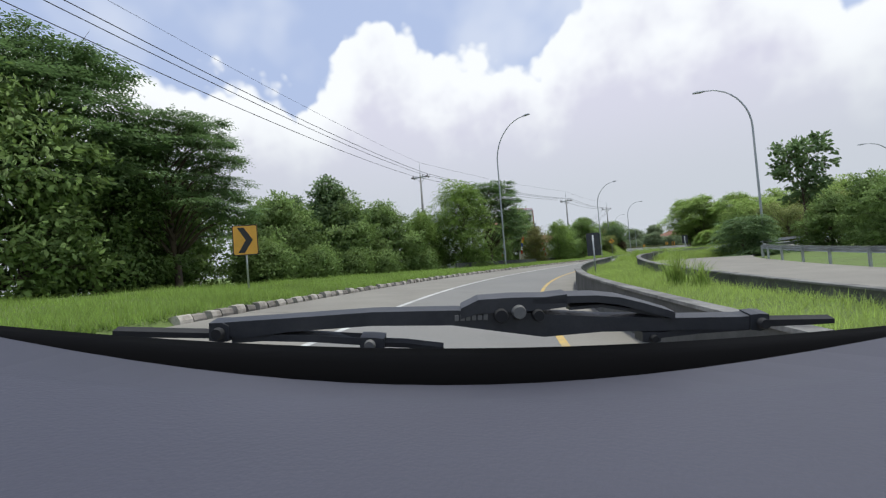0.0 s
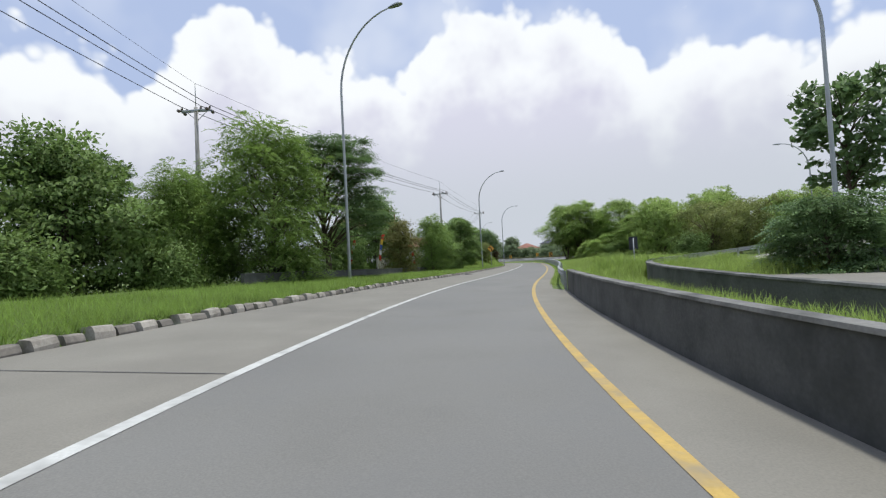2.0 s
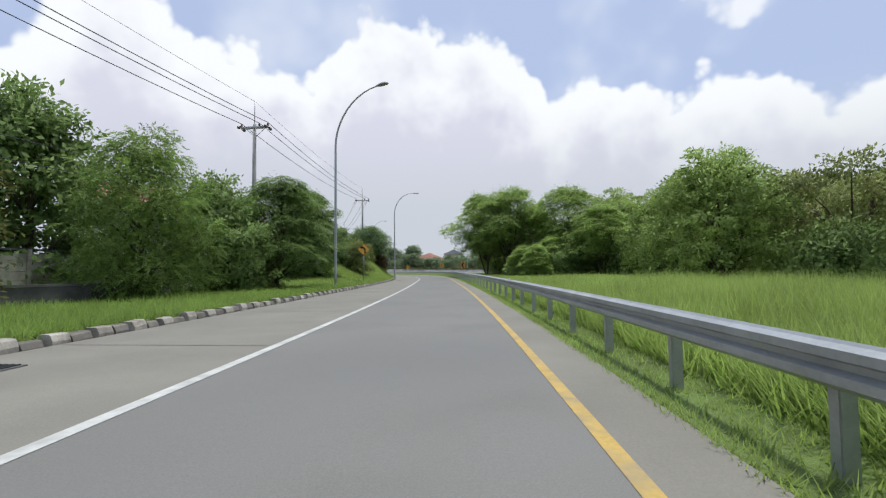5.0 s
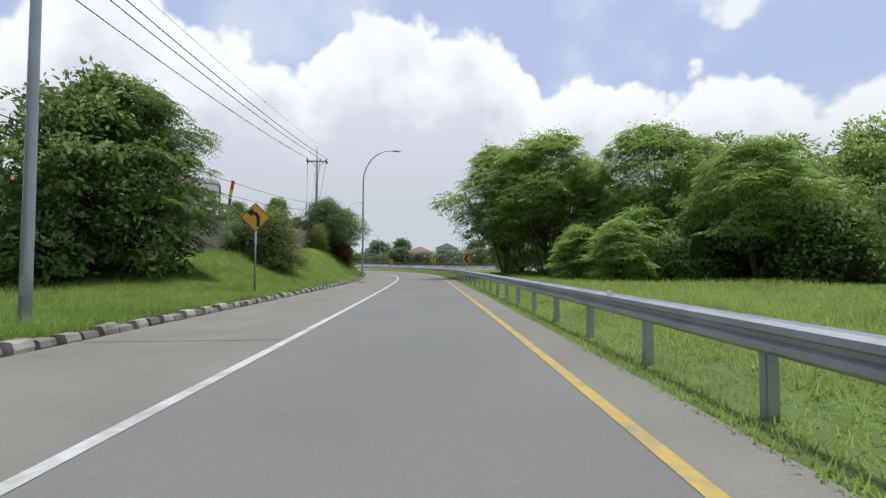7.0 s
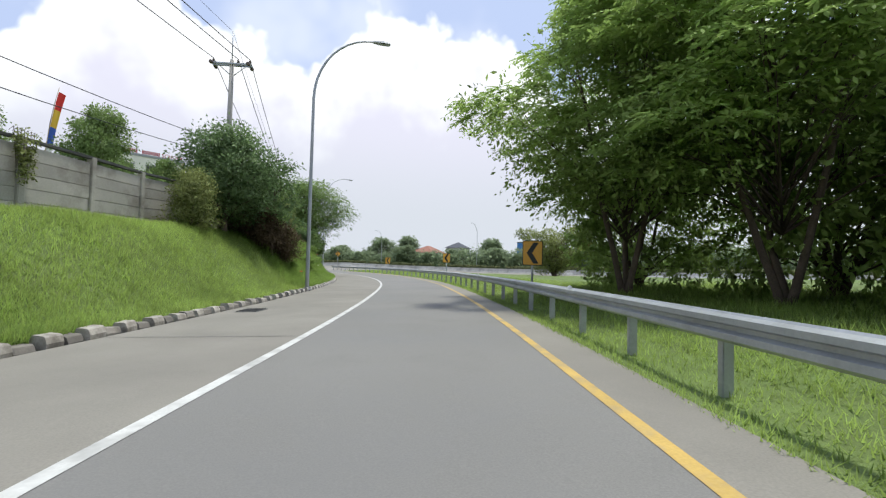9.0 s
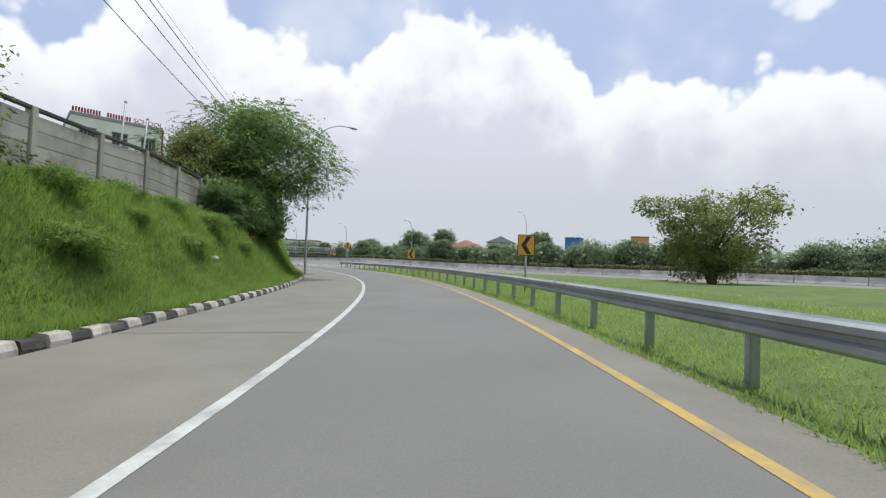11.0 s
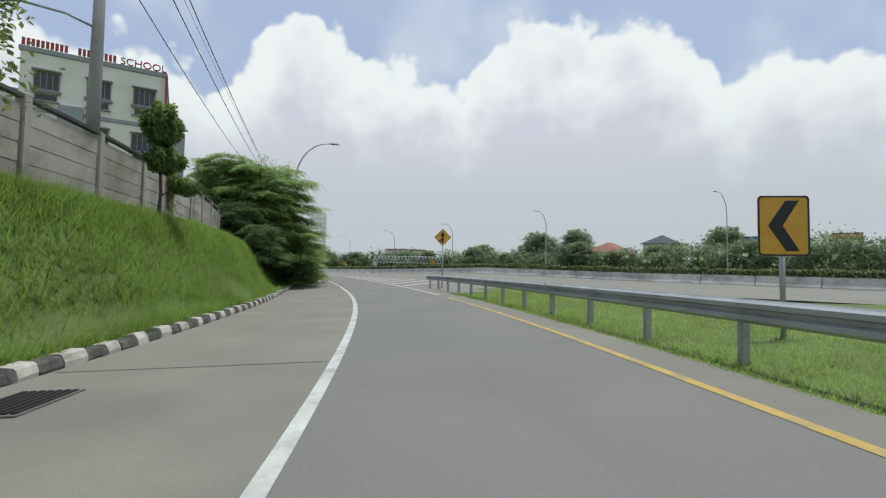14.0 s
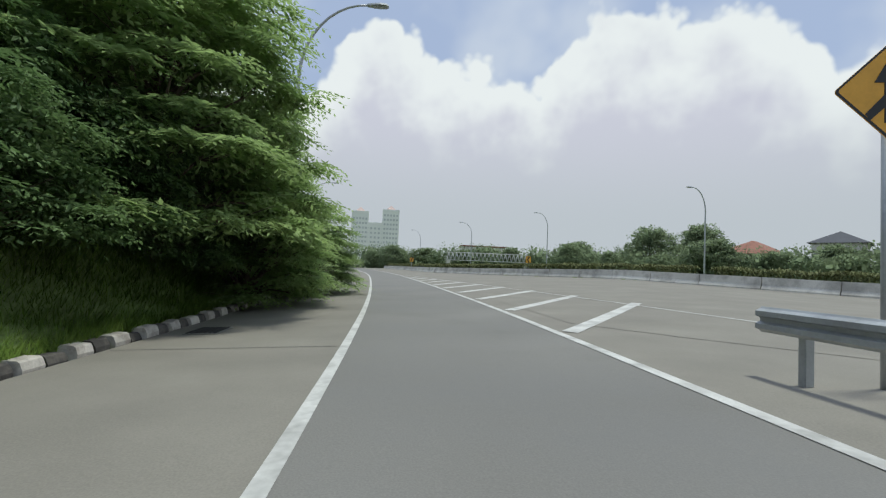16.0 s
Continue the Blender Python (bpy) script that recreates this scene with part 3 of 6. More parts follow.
def build_ground():
    xs, ys = axis_steps(-24, 84, 0.6, 3500), axis_steps(-24, 240, 0.6, 3500)
    gx, gy = np.meshgrid(xs, ys)
    z = ground_height(gx.ravel(), gy.ravel())
    far = smoothstep(180, 600, np.hypot(gx.ravel() - 40, gy.ravel() - 110))
    z = z * (1 - far)
    n = len(xs)
    verts = np.stack([gx.ravel(), gy.ravel(), z], 1)
    faces = [(j * n + i, j * n + i + 1, (j + 1) * n + i + 1, (j + 1) * n + i) for j in range(len(ys) - 1) for i in range(n - 1)]
    return tagged(link("ground", verts, faces, M["soil_grass"], smooth=True), "grassy earth verge and embankment beside the ramp", "ground", kind="structure")


def strip(name, s0, s1, r0, r1, h, mat, step=1.0, cols=1, label="", category="road", ragged=0.0):
    """A strip of surface along the ramp from station s0 to s1; r0 and r1 may be functions of the station."""
    st = np.linspace(s0, s1, max(2, int((s1 - s0) / step) + 1))
    f0 = r0 if callable(r0) else (lambda s: r0)
    f1 = r1 if callable(r1) else (lambda s: r1)
    verts, faces = [], []
    for s in st:
        for c in range(cols + 1):
            r = f0(s) + (f1(s) - f0(s)) * c / cols
            verts.append(place(s, r, h))
    for i in range(len(st) - 1):
        for c in range(cols):
            a = i * (cols + 1) + c
            faces.append((a, a + 1, a + cols + 2, a + cols + 1))
    ob = link(name, verts, faces, mat)
    return tagged(ob, label, category, kind="structure") if label else ob


def barrier_r(s):
    return float(np.interp(s, *zip(*BARRIER_LINE)))


def highway_left(s):
    """The left edge of the main carriageway."""
    return float(np.interp(s, *zip(*HIGHWAY_LEFT)))


def ramp_edge(s):
    """Where the paving ends beside the guardrail; it widens into the main carriageway at the gore."""
    if s < 42:
        return RAIL_R + 0.2
    return 2.25 + (max(highway_left(s), 2.9) - 2.25) * float(smoothstep(186, 190, s))


build_ground()
ramp = strip("road", -38, 395, KERB_R + 0.02, ramp_edge, 0.0, M["concrete_road"], cols=4, label="pale concrete ramp carriageway with worn edges")
strip("lane_surface", -38, 395, WHITE_R + 0.02, YELLOW_R - 0.02, 0.004, M["lane"], cols=2, label="grey asphalt driving lane of the ramp", category="road")
strip("white_line", -38, 395, WHITE_R - 0.07, WHITE_R + 0.07, 0.009, M["white_paint"], label="worn white edge line on the road", category="road marking")
strip("yellow_line", -38, 184, YELLOW_R - 0.065, YELLOW_R + 0.065, 0.009, M["yellow_paint"], label="worn yellow edge line on the road", category="road marking")
strip("highway", 100, 395, lambda s: highway_left(s) - 0.3, lambda s: barrier_r(s) + 0.3, 0.006, M["concrete_road"], step=2.0, cols=6, label="pale concrete main carriageway beside the ramp")


def kerb_stone_mesh(name, mat, length):
    bm = bmesh.new()
    prof = [(-0.13, -0.1), (0.13, -0.1), (0.13, 0.10), (0.09, 0.19), (0.06, 0.21), (-0.10, 0.21), (-0.13, 0.18)]
    a = [bm.verts.new((x, -length / 2, z)) for x, z in prof]
    b = [bm.verts.new((x, length / 2, z)) for x, z in prof]
    n = len(prof)
    for k in range(n):
        bm.faces.new((a[k], a[(k + 1) % n], b[(k + 1) % n], b[k]))
    bm.faces.new(a[::-1])
    bm.faces.new(b)
    bmesh.ops.recalc_face_normals(bm, faces=bm.faces)
    me = bpy.data.meshes.new(name)
    bm.to_mesh(me)
    bm.free()
    me.materials.append(mat)
    return me


def build_kerb():
    rnd = random.Random(4)
    length = 0.46
    for s0, s1, label, kinds, gap, loose in ((8.0, 122.0, "broken weathered concrete kerb half sunk in the grass", ("kerb_pale", "kerb_worn"), 0.07, 1.2),
                                             (122.0, 226.0, "black and white painted concrete kerb stones", ("kerb_white", "kerb_black"), 0.05, 1.0)):
        kerb = tagged(new("kerb"), label, "kerb", kind="structure")
        meshes = [kerb_stone_mesh("kerb_stone", M[k], length - gap + 0.03 * i) for k in kinds for i in (0, -1, -2)]
        for k in range(int((s1 - s0) / length)):
            s = s0 + k * length
            dark = k % 2
            p = place(s, KERB_R - 0.12 - 0.03 * dark * loose, -0.03 - 0.035 * dark * loose + rnd.uniform(-0.03, 0.02) * loose)
            ob = new("kerb_stone", meshes[3 * dark + rnd.randrange(3)])
            ob.parent = kerb
            ob.matrix_world = pose(*p, rnd.gauss(0, 2.0 * loose), rnd.gauss(0, 3.0 * loose), heading(s) + rnd.gauss(0, 2.5 * loose))


def rail_path(s0, s1, r=RAIL_R, step=1.0):
    n = max(2, int((s1 - s0) / step) + 1)
    f = r if callable(r) else (lambda s: r)
    return [(place(s, f(s)), right_of(s)) for s in np.linspace(s0, s1, n)]


W_BEAM = [(0.00, 0.50), (-0.02, 0.52), (-0.08, 0.545), (-0.08, 0.60), (-0.02, 0.625), (-0.02, 0.665), (-0.08, 0.69), (-0.08, 0.745), (-0.02, 0.77), (0.0, 0.79),
          (0.012, 0.785), (-0.008, 0.762), (-0.066, 0.74), (-0.066, 0.695), (-0.008, 0.67), (-0.008, 0.62), (-0.066, 0.595), (-0.066, 0.55), (-0.008, 0.527), (0.012, 0.505)]


def flip(profile):
    return [(-a, h) for a, h in profile][::-1]


def build_guardrail(label, path, posts, facing=1, reflectors=(), lift=0.0, end=False):
    rail = thing("guardrail", Matrix.Translation(path[0][0]), label, "guardrail")
    inv = rail.matrix_world.inverted()
    prof = [(a, h + lift) for a, h in (W_BEAM if facing > 0 else flip(W_BEAM))]
    beam = extrude_profile("beam", prof, path, M["galvanised"])
    beam.parent, beam.matrix_parent_inverse = rail, inv
    bm = box_bm(0.11, 0.09, 1.25, (0, 0, 0.08), 0.008)
    me = bpy.data.meshes.new("post")
    bm.to_mesh(me)
    bm.free()
    me.materials.append(M["galvanised"])
    for p, right in posts:
        ob = new("post", me)
        ob.parent, ob.matrix_parent_inverse = rail, inv
        ob.matrix_world = Matrix.Translation(p + right * 0.075 * facing + Vector((0, 0, lift))) @ pose(0, 0, 0, 0, 0, math.degrees(math.atan2(right.y, right.x)))
    for p, right in reflectors:
        bm = bmesh.new()
        bmesh.ops.create_cone(bm, cap_ends=True, segments=14, radius1=0.045, radius2=0.045, depth=0.02)
        d = Vector((right.y, -right.x, 0))
        q = Vector((0, 0, 1)).rotation_difference(d).to_matrix().to_4x4()
        bmesh.ops.transform(bm, matrix=Matrix.Translation(p - right * 0.06 * facing + Vector((0, 0, 0.79 + lift))) @ q, verts=bm.verts)
        ob = part("reflector", bm, M["reflector"], rail, "round white reflector")
        ob.matrix_parent_inverse = inv
    return rail


build_guardrail("galvanised steel guardrail along the grass verge", rail_path(41.0, 193.6), rail_path(41.6, 193.1, step=2.0), 1, rail_path(74, 190, step=12.0))


# low wall in front of the planted bed
def build_low_wall():
    path = [(place(s, RAIL_R + 0.25), right_of(s)) for s in np.linspace(-38, 41.3, 80)]
    ob = extrude_profile("low_wall", [(-0.13, -0.4), (0.13, -0.4), (0.11, 0.73), (-0.11, 0.73)], path, M["old_concrete"])
    tagged(ob, "stained low concrete wall with a thin coping beside the ramp", "wall", kind="structure")
    extrude_profile("coping", [(-0.14, 0.73), (0.14, 0.73), (0.13, 0.77), (-0.13, 0.77)], path, M["worn_coping"], ob, label="worn grey coping")


build_low_wall()


def build_back_wall():
    path = [(place(s, -12.6 - 0.8 * math.sin(s * 0.05)) + Vector((0, 0, 0.1)), right_of(s)) for s in np.arange(44, 78, 1.0)]
    ob = extrude_profile("back_wall", [(-0.1, -0.4), (0.1, -0.4), (0.1, 0.6), (0.13, 0.62), (0.13, 0.7), (-0.13, 0.7), (-0.13, 0.62), (-0.1, 0.6)], path, M["old_concrete"])
    tagged(ob, "low dark stained wall behind the roadside trees", "wall", kind="structure")


def build_joints():
    """Saw-cut joints across the concrete shoulder."""
    for k, s in enumerate(np.arange(4, 232, 6.0)):
        strip("road_joint", s, s + 0.025, KERB_R + 0.1, WHITE_R - 0.12, 0.006, M["road_seal"], step=0.05, label="dark sealed joint across the concrete shoulder", category="road joint")


build_back_wall()
build_joints()

# ---------------------------------------------------------------- the loop road beyond the bed
def build_loop():
    mid, side, z = LOOP_MID, LOOP_SIDE, LOOP_HEIGHT

    def ribbon(name, a, b, h, mat, label, category):
        verts, faces = [], []
        for q, n, zz in zip(mid, side, z):
            verts += [(*(q + n * a), zz + h), (*(q + n * b), zz + h)]
        for i in range(len(mid) - 1):
            faces.append((2 * i, 2 * i + 1, 2 * i + 3, 2 * i + 2))
        return tagged(link(name, verts, faces, mat), label, category, kind="structure")

    ribbon("loop_road", -3.4, 3.4, 0.0, M["concrete_road"], "pale concrete loop road behind the planted bed", "road")
    ribbon("loop_line", 2.7, 2.86, 0.006, M["white_paint"], "white edge line on the loop road", "road marking")
    outer = [(Vector((*(q + n * 3.75), zz)), Vector((*n, 0))) for q, n, zz in zip(mid, side, z)]
    inner = [(Vector((*(q - n * 4.0), zz)), Vector((*n, 0))) for q, n, zz in zip(mid, side, z)]
    lip = np.interp(np.arange(len(mid)), (47, 51, 54, 57, 60, 66, 100), (0.70, 0.66, 0.63, 0.59, 0.57, 0.55, 0.5))
    line = [(p + Vector((0, 0, float(h))), d) for (p, d), h in zip(outer[47:], lip[47:])]
    wall = extrude_profile("retaining_wall", [(-0.12, -2.2), (0.12, -2.2), (0.11, -0.03), (-0.11, -0.03)], line, M["old_concrete"])
    tagged(wall, "dark stained concrete parapet wall of the loop road", "wall", kind="structure")
    extrude_profile("coping", [(-0.14, -0.03), (0.14, -0.03), (0.13, 0.015), (-0.13, 0.015)], line, M["worn_coping"], wall, label="worn grey coping")
    build_guardrail("galvanised guardrail on the outer edge of the loop road", outer[:49], outer[0:49:3], -1)
    build_guardrail("galvanised guardrail on the inner edge of the loop road", inner[:88], inner[0:88:3], 1)


build_loop()


# ---------------------------------------------------------------- median barrier and its hedge
def build_barrier():
    wall = tagged(new("median_barrier"), "weathered concrete median barrier in separate lengths", "barrier", kind="structure")
    prof = [(-0.3, -0.3), (0.3, -0.3), (0.3, 0.1), (0.16, 0.34), (0.11, 0.86), (-0.11, 0.86), (-0.16, 0.34), (-0.3, 0.1)]
    s, rnd = 112.0, random.Random(8)
    while s < 330:
        step = 4.0
        pts = []
        for q in np.linspace(s + 0.03, s + step - 0.03, 4):
            p0, p1 = place(q, barrier_r(q)), place(q + 0.5, barrier_r(q + 0.5))
            d = (p1 - p0).normalized()
            pts.append((p0 + Vector((0, 0, rnd.uniform(-0.005, 0.005))), Vector((d.y, -d.x, 0))))
        ob = extrude_profile("barrier_block", prof, pts, M["barrier_concrete"])
        ob.parent = wall
        s += step


build_barrier()


# ---------------------------------------------------------------- plants
def quad_mesh(name, verts, mat, normals=None):
    """Separate four-cornered leaves, one island each, shaded by the roundness of their clump where normals are given."""
    n = len(verts) // 4
    me = bpy.data.meshes.new(name)
    me.vertices.add(4 * n)
    me.vertices.foreach_set("co", verts.ravel())
    me.loops.add(4 * n)
    me.loops.foreach_set("vertex_index", np.arange(4 * n, dtype=np.int32))
    me.polygons.add(n)
    me.polygons.foreach_set("loop_start", np.arange(0, 4 * n, 4, dtype=np.int32))
    me.polygons.foreach_set("loop_total", np.full(n, 4, dtype=np.int32))
    me.materials.append(mat)
    me.update(calc_edges=True)
    if normals is not None:
        me.normals_split_custom_set_from_vertices(np.repeat(normals, 4, axis=0).tolist())
    return me


def unit(v):
    return v / (np.linalg.norm(v, axis=-1)[..., None] + 1e-9)


def leaf_quads(pos, out, size, aspect, rng, droop=0.35, shade=None):
    """Bent diamond leaves and the normals that they are shaded by."""
    n = len(pos)
    d = out + rng.normal(0, 0.75, (n, 3))
    d[:, 2] -= droop
    d = unit(d)
    w = unit(np.cross(d, rng.normal(0, 1, (n, 3))))
    shade = unit((out if shade is None else shade) + np.array([0, 0, 0.35]) + rng.normal(0, 0.22, (n, 3)))
    w = np.where((np.cross(w, d) * shade).sum(1) < 0, -1.0, 1.0)[:, None] * w
    nrm = np.cross(w, d)
    ln = size * rng.uniform(0.6, 1.35, n)[:, None]
    wd = ln * aspect
    b = pos + d * ln * 0.5 + w * wd * 0.5 + nrm * ln * 0.08
    e = pos + d * ln * 0.5 - w * wd * 0.5 + nrm * ln * 0.08
    return np.stack([pos, b, pos + d * ln, e], 1).reshape(-1, 3), shade


def leaf_mesh(name, pos, out, size, aspect, mat, rng, droop=0.35):
    quads, shade = leaf_quads(pos, out, size, aspect, rng, droop)
    return quad_mesh(name, quads, mat, shade)


def frond_quads(pos, out, length, leaflets, leaf, rng, droop=0.45, shade=None, stray=0.28):
    """Feathered fronds: leaflets in two rows along a stalk that reaches out and hangs down; and their normals."""
    n = len(pos)
    d = out * np.array([1, 1, 0.45]) + rng.normal(0, stray, (n, 3))
    d[:, 2] += 0.10
    d = unit(d)
    ln = length * rng.uniform(0.65, 1.25, n)
    side = unit(np.cross(d, np.array([0, 0, 1.0]) + rng.normal(0, 0.25, (n, 3))))
    up = unit(np.cross(side, d))
    t = np.repeat(np.linspace(0.16, 1.0, leaflets // 2), 2)
    sign = np.tile([1.0, -1.0], leaflets // 2)
    P = pos[:, None, :] + d[:, None, :] * (ln[:, None] * t)[..., None]
    P[..., 2] -= droop * ln[:, None] * t * t
    q = d[:, None, :] * 0.75 + side[:, None, :] * sign[None, :, None] * 0.8 + rng.normal(0, 0.18, (n, len(t), 3))
    q[..., 2] -= 0.2 + droop * t
    q = unit(q)
    w = unit(np.cross(q, up[:, None, :] + 0 * q))
    shade = unit((out if shade is None else shade)[:, None, :] * 0.7 + up[:, None, :] * 0.5 + rng.normal(0, 0.15, q.shape))
    w = np.where((np.cross(w, q) * shade).sum(2) < 0, -1.0, 1.0)[..., None] * w
    k = (leaf * (0.55 + 0.6 * np.sin(np.pi * (0.1 + 0.8 * t))) * rng.uniform(0.75, 1.2, (n, len(t))))[..., None]
    return np.stack([P, P + q * k * 0.45 + w * k * 0.2, P + q * k, P + q * k * 0.45 - w * k * 0.2], 2).reshape(-1, 3), shade.reshape(-1, 3)


def spray_quads(blobs, sprays, fan, length, leaflets, leaf, rng, droop):
    """Flat sprays that reach out from the trunk in layers and hang at the tip, each a fan of feathered fronds."""
    B = np.array(blobs)
    area = B[:, 3] ** 2
    B = B[rng.choice(len(B), sprays, p=area / area.sum())]
    v = unit(rng.normal(0, 1, (sprays, 3)))
    v[:, 2] = np.abs(v[:, 2]) * 0.8
    pos = B[:, :3] + v * B[:, [3, 3, 4]] * rng.uniform(0.55, 1.05, sprays)[:, None]
    out = pos * np.array([1, 1, 0])
    out = unit(unit(out) * 0.9 + v * np.array([0.55, 0.55, 0.2]) + rng.normal(0, 0.12, (sprays, 3)))
    side = unit(np.cross(out, np.array([0, 0, 1.0])))
    turn = np.radians(np.linspace(-68, 68, fan))
    rays = unit(out[:, None, :] * np.cos(turn)[None, :, None] + side[:, None, :] * np.sin(turn)[None, :, None] + rng.normal(0, 0.07, (sprays, fan, 3)))
    near = pos[:, None, :] + out[:, None, :] * (0.35 * length * rng.uniform(0, 1, (sprays, fan)))[..., None]
    up = np.repeat((unit(np.array([0, 0, 0.9]) + out * 0.35))[:, None, :], fan, axis=1)
    return frond_quads(near.reshape(-1, 3), rays.reshape(-1, 3), length, leaflets, leaf, rng, droop, up.reshape(-1, 3), 0.08)


def crown_points(rng, blobs, count, twigs):
    """Places on clumps: each clump is a heap of twig sprays, mostly on its outer shell."""
    vol = np.array([b[3] * b[3] + b[3] * b[4] for b in blobs])
    pick = rng.choice(len(blobs), twigs, p=vol / vol.sum())
    v = rng.normal(0, 1, (twigs, 3))
    v /= np.linalg.norm(v, axis=1)[:, None]
    B = np.array(blobs)[pick]
    rad = rng.uniform(0.2, 1.1, twigs)[:, None] ** 0.55
    centre = B[:, :3] + v * rad * np.stack([B[:, 3], B[:, 3], B[:, 4]], 1)
    k = rng.integers(0, twigs, count)
    spread = rng.normal(0, 1, (count, 3)) * np.array([0.26, 0.26, 0.15])
    return centre[k] + spread, v[k]


def tree_template(name, seed, height, spread, base, mat, leaves=7000, size=0.22, aspect=0.45, style="round", trunk=0.16, twigs=420, clumps=16, droop=0.35, stems=1, fronds=0, leaflets=12, leaf=0.16, frond=0.8, clump=(0.30, 0.46), filler=True, sprays=0, fan=6):
    """A tree: tapered trunk with limbs, and a crown of clumps with gaps. base: where the crown begins."""
    rng, rnd = np.random.default_rng(seed), random.Random(seed)
    tv, tf = [], []

    def add(points, radii, sides=7):
        v, f = tube_data(points, radii, sides)
        o = len(tv)
        tv.extend(v)
        tf.extend(tuple(i + o for i in q) for q in f)

    lean = Vector((rnd.uniform(-0.05, 0.05), rnd.uniform(-0.05, 0.05), 0))
    for k in range(stems):
        a = k * 2.2 + rnd.uniform(0, 1)
        away = 0.0 if stems == 1 else spread * 0.38
        pts = []
        for t in (-0.03, 0.05, 0.18, 0.36, 0.58, 0.8, 1.0):
            q = max(t, 0) ** 0.8
            pts.append(Vector((lean.x * height * t + math.cos(a) * away * q + rnd.uniform(-0.07, 0.07), lean.y * height * t + math.sin(a) * away * q + rnd.uniform(-0.07, 0.07), height * 0.8 * t)))
        add(pts, [trunk * w for w in (1.6, 1.15, 1.0, 0.85, 0.65, 0.4, 0.15)], 9)
    blobs = []
    for i in range(clumps):
        t = (i + 0.5) / clumps
        a = i * 2.4 + rnd.uniform(-0.5, 0.5)
        z = base + (height - base) * t
        if style == "round":
            reach = spread * math.sqrt(max(0.05, 1 - (2 * t - 0.75) ** 2 * 0.8)) * rnd.uniform(0.5, 0.95)
        elif style == "cone":
            reach = spread * (1.0 - t * 0.85) * rnd.uniform(0.6, 0.95)
        elif style == "umbrella":
            reach = spread * (0.35 + 0.65 * t) * rnd.uniform(0.6, 1.0)
        else:
            reach = spread * (1.0 - 0.55 * t) * rnd.uniform(0.65, 1.0)
        r = spread * rnd.uniform(*clump)
        flat = {"layered": 0.27, "umbrella": 0.5}.get(style, 0.75)
        c = Vector((math.cos(a) * reach * 0.8, math.sin(a) * reach * 0.8, max(z - r * flat * 0.3, r * flat * 0.8)))
        blobs.append((c.x, c.y, c.z, r, r * flat))
        start = Vector((0, 0, max(base * 0.55, z - reach * 0.9)))
        start.x, start.y = lean.x * start.z, lean.y * start.z
        midp = start.lerp(c, 0.5) + Vector((0, 0, reach * 0.12))
        add([start, midp, c], [trunk * 0.42, trunk * 0.25, trunk * 0.08], 5)
        for _ in range(3):
            e = c + Vector((rnd.uniform(-1, 1), rnd.uniform(-1, 1), rnd.uniform(-0.4, 0.8))) * r * 0.8
            add([midp.lerp(c, 0.7), e], [trunk * 0.1, trunk * 0.03], 4)
    blobs.append((lean.x * height, lean.y * height, height - spread * 0.25, spread * 0.3, spread * 0.25))
    if filler and style in ("round", "cone"):
        blobs.append((0, 0, base + (height - base) * 0.5, spread * 0.6, (height - base) * 0.36))
    pos, out = crown_points(rng, blobs, leaves, twigs)
    ob = new(name)
    link("trunk", tv, tf, M["bark"], ob, smooth=True)
    heart = np.array([lean.x * height * 0.5, lean.y * height * 0.5, base + (height - base) * 0.4])
    grow = np.array([spread, spread, (height - base) * 0.6])
    quads, shade = leaf_quads(pos, out, size, aspect, rng, droop, unit(out * 0.75 + unit((pos - heart) / grow) * 0.6))
    if fronds:
        pos, out = crown_points(rng, blobs, fronds, twigs)
        more, more_shade = frond_quads(pos, out, frond, leaflets, leaf, rng, droop, unit(out * 0.75 + unit((pos - heart) / grow) * 0.6))
        quads, shade = np.concatenate([quads, more]), np.concatenate([shade, more_shade])
    if sprays:
        more, more_shade = spray_quads(blobs, sprays, fan, frond, leaflets, leaf, rng, droop)
        quads, shade = np.concatenate([quads, more]), np.concatenate([shade, more_shade])
    crown = new("crown", quad_mesh("crown", quads, mat, shade))
    crown.parent = ob
    return ob


def put_trees(template, places, label, category="tree", group=""):
    """Stand copies of a tree on the ground: x, y, scale, turn and, if given, another stretch upwards."""
    for i, (x, y, k, turn, *up) in enumerate(places):
        m = Matrix.Translation((x, y, ground_z(x, y) - 0.05)) @ pose(0, 0, 0, 0, 0, turn)
        ob = template if i == 0 else copy_thing(template, m)
        ob.matrix_world = m
        ob.scale = (k, k, k * (up[0] if up else 0.94 + 0.12 * ((i * 37) % 10) / 10))
        tagged(ob, label, category, group)


put_trees(tree_template("tree", 1, 11.6, 5.7, 3.9, M["leaf_dark"], style="layered", trunk=0.22, clumps=40, twigs=900, leaves=9000, size=0.2, aspect=0.5, sprays=900, fan=6, leaflets=10, leaf=0.22, frond=0.95, droop=0.16, clump=(0.24, 0.40)),
          [(1.2, 62.5, 1.0, 20), (-13, 56.5, 0.68, 140), (-16.4, 24.8, 0.78, 60), (-20.5, 20.5, 1.05, 250)], "large dark-leaved tree with layered branches on the verge", group="layered trees")
put_trees(tree_template("tree", 2, 10.6, 4.6, 0.5, M["leaf_bright"], style="round", trunk=0.18, clumps=34, twigs=1000, leaves=17000, size=0.24, aspect=0.3, droop=0.5, fronds=3600, leaflets=14, leaf=0.17, frond=0.95, clump=(0.24, 0.40)),
          [(-2.3, 56.2, 1.0, 0), (-6.9, 53.6, 0.6, 80), (12.6, 76.8, 0.58, 200, 1.02)], "feathery bright green tree on the verge", group="feathery trees")
